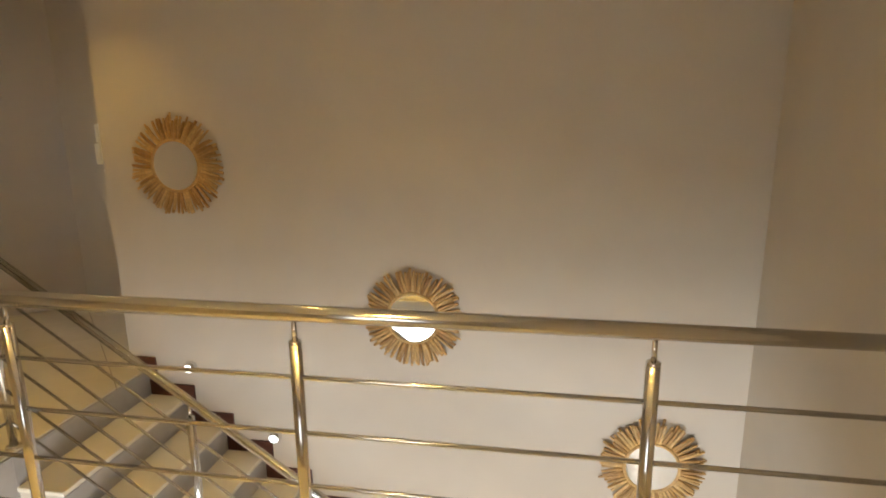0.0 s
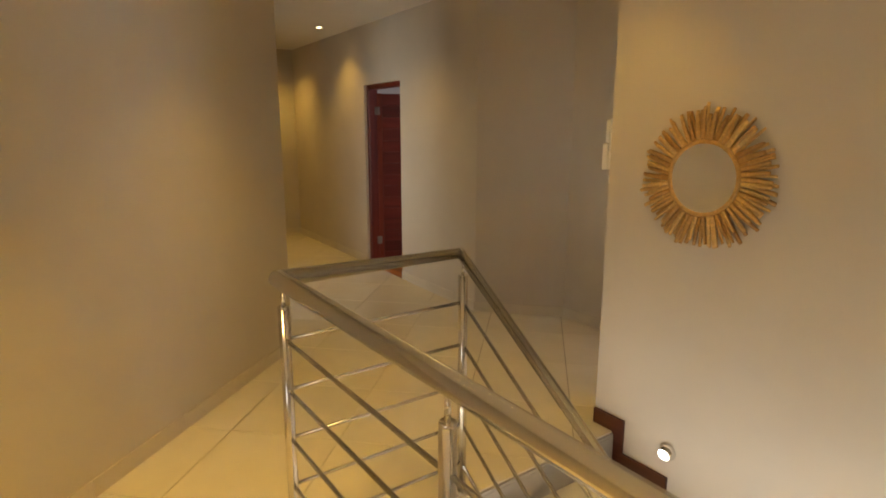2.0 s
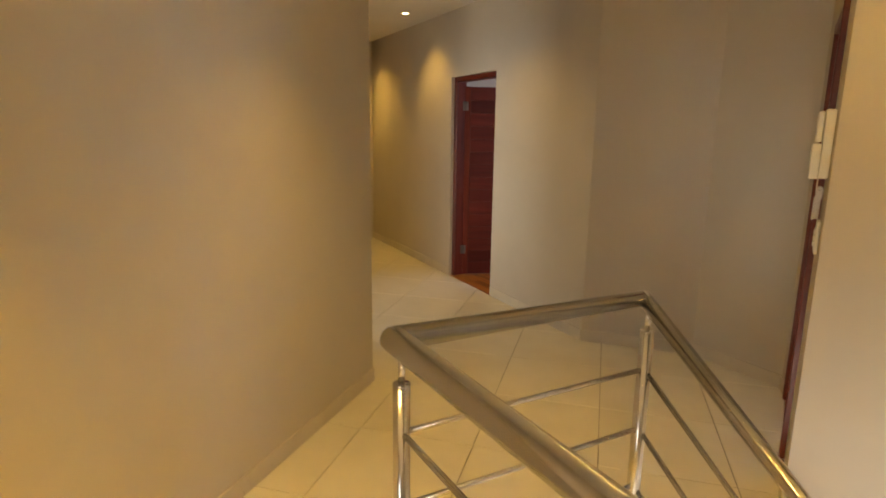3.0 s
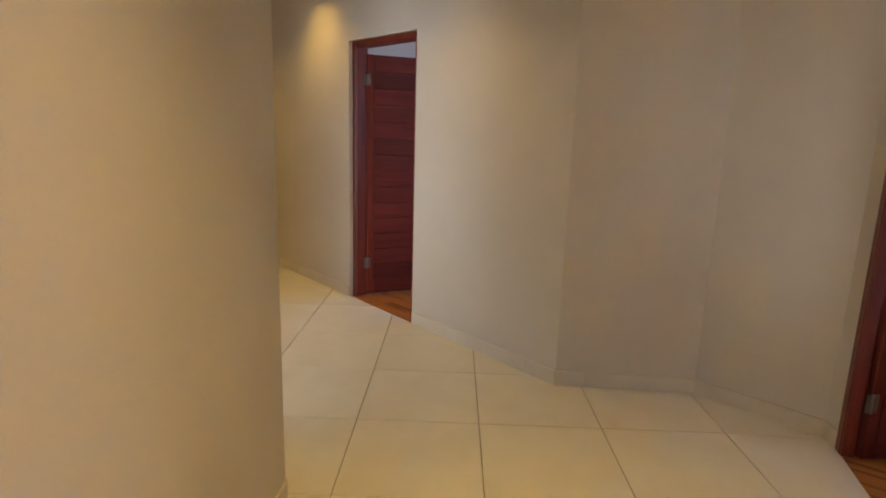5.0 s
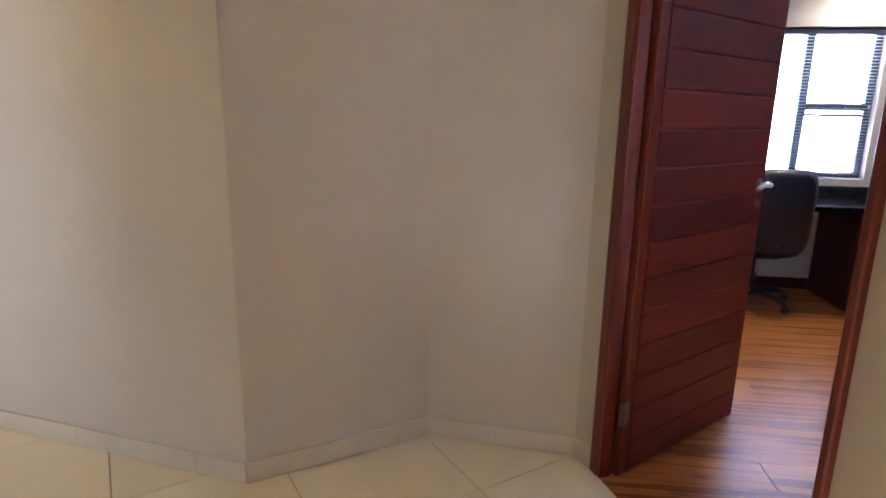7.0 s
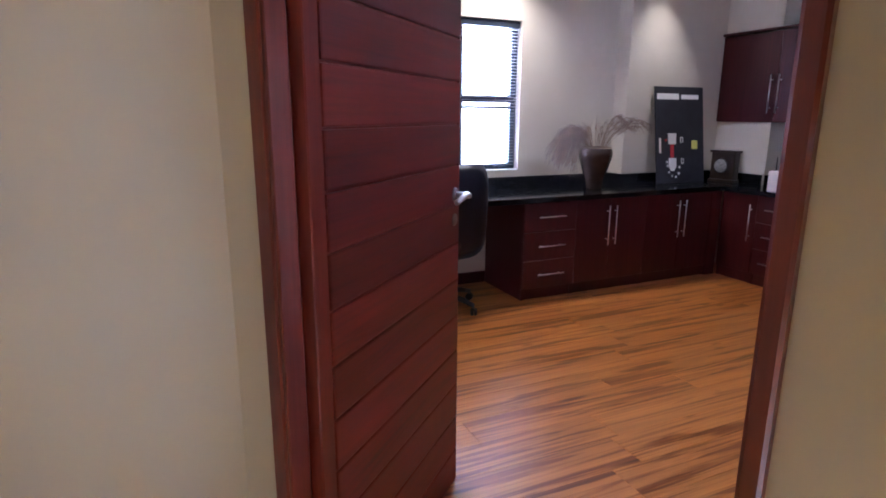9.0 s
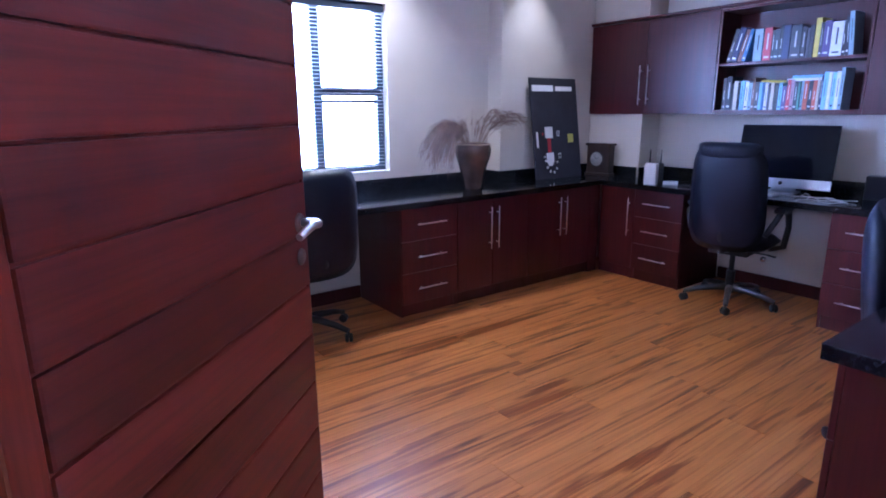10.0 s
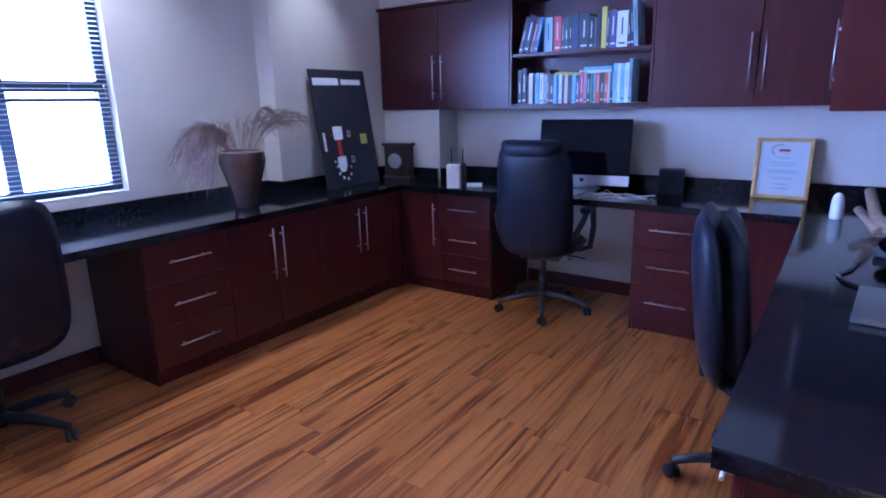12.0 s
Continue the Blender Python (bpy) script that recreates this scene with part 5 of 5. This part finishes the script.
# framed certificate
GOLD = mottled("gold_frame", (0.62, 0.42, 0.16), (0.48, 0.31, 0.11), 24.0, 0.34, 120.0, 0.2, metal=0.8)
cert = thing("framed_certificate", pose(5.955, 0.178, T) @ pose(0, 0, 0, 0, 0, -90) @ pose(0, 0, 0, -12, 0, 0), "gold framed certificate leaning on the study wall", "certificate")
W2, H2 = 0.148, 0.355
for x0, x1, z0, z1 in ((-W2, W2, 0, 0.022), (-W2, W2, H2 - 0.022, H2), (-W2, -W2 + 0.022, 0.022, H2 - 0.022), (W2 - 0.022, W2, 0.022, H2 - 0.022)):
    part("frame", boxed(x0, x1, -0.010, 0.012, z0, z1, bevel=0.004, segments=2), GOLD, cert)
part("paper", boxed(-W2 + 0.02, W2 - 0.02, 0.0, 0.004, 0.020, H2 - 0.020), PAPER, cert)
bm = bmesh.new()
tube(bm, [(-0.02 + 0.045 * math.cos(radians(a)), -0.0015, 0.285 + 0.032 * math.sin(radians(a))) for a in range(70, 250, 12)], 0.0018, 5)
part("emblem", bm, BLACK, cert, "thin printed arc")
part("emblem", boxed(-0.028, 0.03, -0.0016, -0.0002, 0.277, 0.291), RED, cert, "small red printed bar")
bm = bmesh.new()
for k, (w, z) in enumerate(((0.04, 0.24), (0.07, 0.21), (0.062, 0.195), (0.075, 0.165), (0.075, 0.155), (0.05, 0.12), (0.03, 0.085), (0.045, 0.06))):
    box(bm, -w, w, -0.0014, -0.0002, z, z + 0.0032)
part("printed_lines", bm, BOOK_MAT["pale"], cert, "rows of grey printed lines")
gl = part("cover_glass", boxed(-W2 + 0.021, W2 - 0.021, -0.0045, -0.003, 0.021, H2 - 0.021), GLASS, cert)
gl.visible_shadow = False

# things on the desk
bt = thing("white_dispenser", pose(5.44, -0.115, T), "smooth white rounded bottle on the desk", "bottle")
bm = bmesh.new()
lathe(bm, [(0.0, 0.0), (0.026, 0.0), (0.030, 0.006), (0.029, 0.060), (0.027, 0.095), (0.020, 0.117), (0.010, 0.126), (0.0, 0.128)], 28)
part("body", bm, WHITE, bt)
wd = thing("carved_driftwood", pose(5.14, -0.285, T, 0, 0, 25), "rough brown carved wooden ornament on the desk", "ornament")
bm = bmesh.new()
for a, b, c, r in (((-0.10, 0, 0.02), (0.02, 0.02, 0.07), (0.14, 0, 0.17), 0.03), ((-0.06, 0.04, 0.02), (0.05, 0.03, 0.05), (0.12, 0.05, 0.09), 0.026)):
    tube(bm, [a, b, c], r, 9, r_end=r * 0.7)
part("body", bm, wood("driftwood", (0.16, 0.10, 0.06), (0.30, 0.20, 0.13), (0.42, 0.30, 0.20), 0, 0.8), wd)
lp = thing("laptop", pose(4.02, -0.30, T, 0, 0, -4), "closed silver laptop lying on the desk", "laptop")
part("base", boxed(-0.165, 0.165, -0.115, 0.115, 0.002, 0.012, bevel=0.004, segments=2), ALU, lp)
part("lid", boxed(-0.165, 0.165, -0.115, 0.115, 0.0125, 0.019, bevel=0.003, segments=2), ALU, lp)
for x in (-0.14, 0.14):
    part("foot", boxed(x - 0.01, x + 0.01, -0.09, 0.09, 0, 0.0022), BLACK, lp)
ms = thing("phone_handset", pose(4.72, -0.34, T, 0, 0, 50), "black desk telephone handset in its cradle", "telephone")
part("cradle", boxed(-0.06, 0.06, -0.08, 0.08, 0, 0.035, bevel=0.012, segments=2), BLACK, ms)
bm = bmesh.new()
tube(bm, [(0, -0.10, 0.062), (0, -0.05, 0.085), (0, 0.05, 0.085), (0, 0.10, 0.062)], 0.020, 12)
bmesh.ops.create_uvsphere(bm, u_segments=14, v_segments=8, radius=0.030, matrix=Matrix.Translation((0, -0.09, 0.060)))
bmesh.ops.create_uvsphere(bm, u_segments=14, v_segments=8, radius=0.030, matrix=Matrix.Translation((0, 0.09, 0.060)))
part("handset", bm, GLASS_BLACK, ms)
cb = thing("black_cable", pose(4.2, -0.3, T), "short black cable with a plug on the desk", "cable")
part("cable", tubed([(0.02, 0.10, 0.005), (0.06, 0.14, 0.005), (0.14, 0.16, 0.006), (0.24, 0.12, 0.006), (0.36, 0.10, 0.006)], 0.005, 8), BLACK, cb)
fd = thing("document_folder", pose(2.30, 2.83, T, 0, 0, 12), "blue document folder lying on the window desk", "folder")
part("cover", boxed(-0.16, 0.16, -0.11, 0.11, 0.0, 0.004), BOOK_MAT["blue"], fd)
part("papers", boxed(-0.15, 0.152, -0.105, 0.105, 0.0041, 0.018), PAPER, fd)
part("cover", boxed(-0.16, 0.16, -0.11, 0.11, 0.0181, 0.022), BOOK_MAT["sky"], fd)

# baseboard of the study knee spaces
sb = tagged(new("baseboard_study"), "dark wooden skirting board in the knee spaces of the study", "baseboard", kind="structure")
part("skirting_board", boxed(2.252, 3.438, SY - 0.018, SY - 0.001, 0.0, 0.095, bevel=0.003), CAB_WOOD, sb)
part("skirting_board", boxed(SX - 0.018, SX - 0.001, 0.867, 1.842, 0.0, 0.095, bevel=0.003), CAB_WOOD, sb)
so = thing("wall_socket", pose(SX - 0.001, 1.50, 0.22, 0, 0, -90), "round white cable outlet low on the study wall", "socket")
bm = bmesh.new()
lathe(bm, [(0.0, 0.012), (0.016, 0.012), (0.022, 0.006), (0.024, 0.0), (0.0, 0.0)], 20, pose(0, 0, 0, 90, 0, 0))
part("cover", bm, CHROME, so)
for x, w in ((1.95, 33), (3.48, 52), (5.00, 27)):
    downlight(x, 2.80 if x > 4.5 else 2.88, w, 74 if x > 4.5 else 116, (1.0, 0.90, 0.74), 0.9, group="recessed downlights of the study")

# ---- pieces of the floors ----


def clip(poly, a, b):
    """The part of an outline on the left of the line from a to b."""
    out = []
    side = lambda p: (b[0] - a[0]) * (p[1] - a[1]) - (b[1] - a[1]) * (p[0] - a[0])
    for p, q in zip(poly, poly[1:] + poly[:1]):
        sp, sq = side(p), side(q)
        if sp >= 0:
            out.append(p)
        if sp * sq < 0:
            k = sp / (sp - sq)
            out.append((p[0] + (q[0] - p[0]) * k, p[1] + (q[1] - p[1]) * k))
    return out


TILE_TURN, TILE_SIZE, TILE_0 = radians(38.4), 0.6, (-0.057, -0.652)
tu = (math.cos(TILE_TURN), math.sin(TILE_TURN))
tv = (-tu[1], tu[0])
for i in range(-14, 15):
    for j in range(-14, 15):
        g = 0.0022
        def at(a, b):
            return (TILE_0[0] + (a * tu[0] + b * tv[0]) * TILE_SIZE, TILE_0[1] + (a * tu[1] + b * tv[1]) * TILE_SIZE)
        e = g / TILE_SIZE
        quad = [at(i + e, j + e), at(i + 1 - e, j + e), at(i + 1 - e, j + 1 - e), at(i + e, j + 1 - e)]
        poly = [tuple(p) for p in landing]
        for a, b in zip(quad, quad[1:] + quad[:1]):
            poly = clip(poly, a, b)
            if len(poly) < 3:
                break
        keep = []
        for p in poly:
            if not keep or math.hypot(p[0] - keep[-1][0], p[1] - keep[-1][1]) > 0.004:
                keep.append(p)
        if len(keep) > 2 and math.hypot(keep[0][0] - keep[-1][0], keep[0][1] - keep[-1][1]) < 0.004:
            keep.pop()
        if len(keep) < 3:
            continue
        area = abs(sum(a[0] * b[1] - b[0] * a[1] for a, b in zip(keep, keep[1:] + keep[:1]))) / 2
        if area < 0.003:
            continue
        bm = bmesh.new()
        prism(bm, keep, -0.009, 0.0, 0.0012)
        part("tile", bm, TILE, landing_floor)

PLANK_W, PLANK_L = 0.192, 1.28
rng = random.Random(4)
y = SS - 0.06
row = 0
while y < SY:
    x = 1.25 - rng.random() * PLANK_L
    while x < SX:
        x0, x1 = max(x, 1.22), min(x + PLANK_L, SX + 0.02)
        if x1 - x0 > 0.05:
            # the doorway wall slants: start each board behind it
            lims = []
            for q in (y + 0.001, y + PLANK_W - 0.001):
                k = min(1.0, max(0.0, (q - DOOR_L[1]) / (CORNER[1] - DOOR_L[1])))
                base = DOOR_L[0] + (CORNER[0] - DOOR_L[0]) * k + 0.004
                if q > 0.29:
                    base = 1.22 if q > 0.42 else 1.33
                if q < -0.58:
                    base = 1.84
                lims.append(base)
            a, b = max(x0, lims[0]), max(x0, lims[1])
            if x1 - max(a, b) > 0.03:
                bm = bmesh.new()
                prism(bm, [(a + 0.0006, y + 0.0006), (x1 - 0.0006, y + 0.0006), (x1 - 0.0006, y + PLANK_W - 0.0006), (b + 0.0006, y + PLANK_W - 0.0006)], -0.012, -0.001, 0.0012)
                part("plank", bm, LAMINATE, study_floor)
        x += PLANK_L
    y += PLANK_W
    row += 1
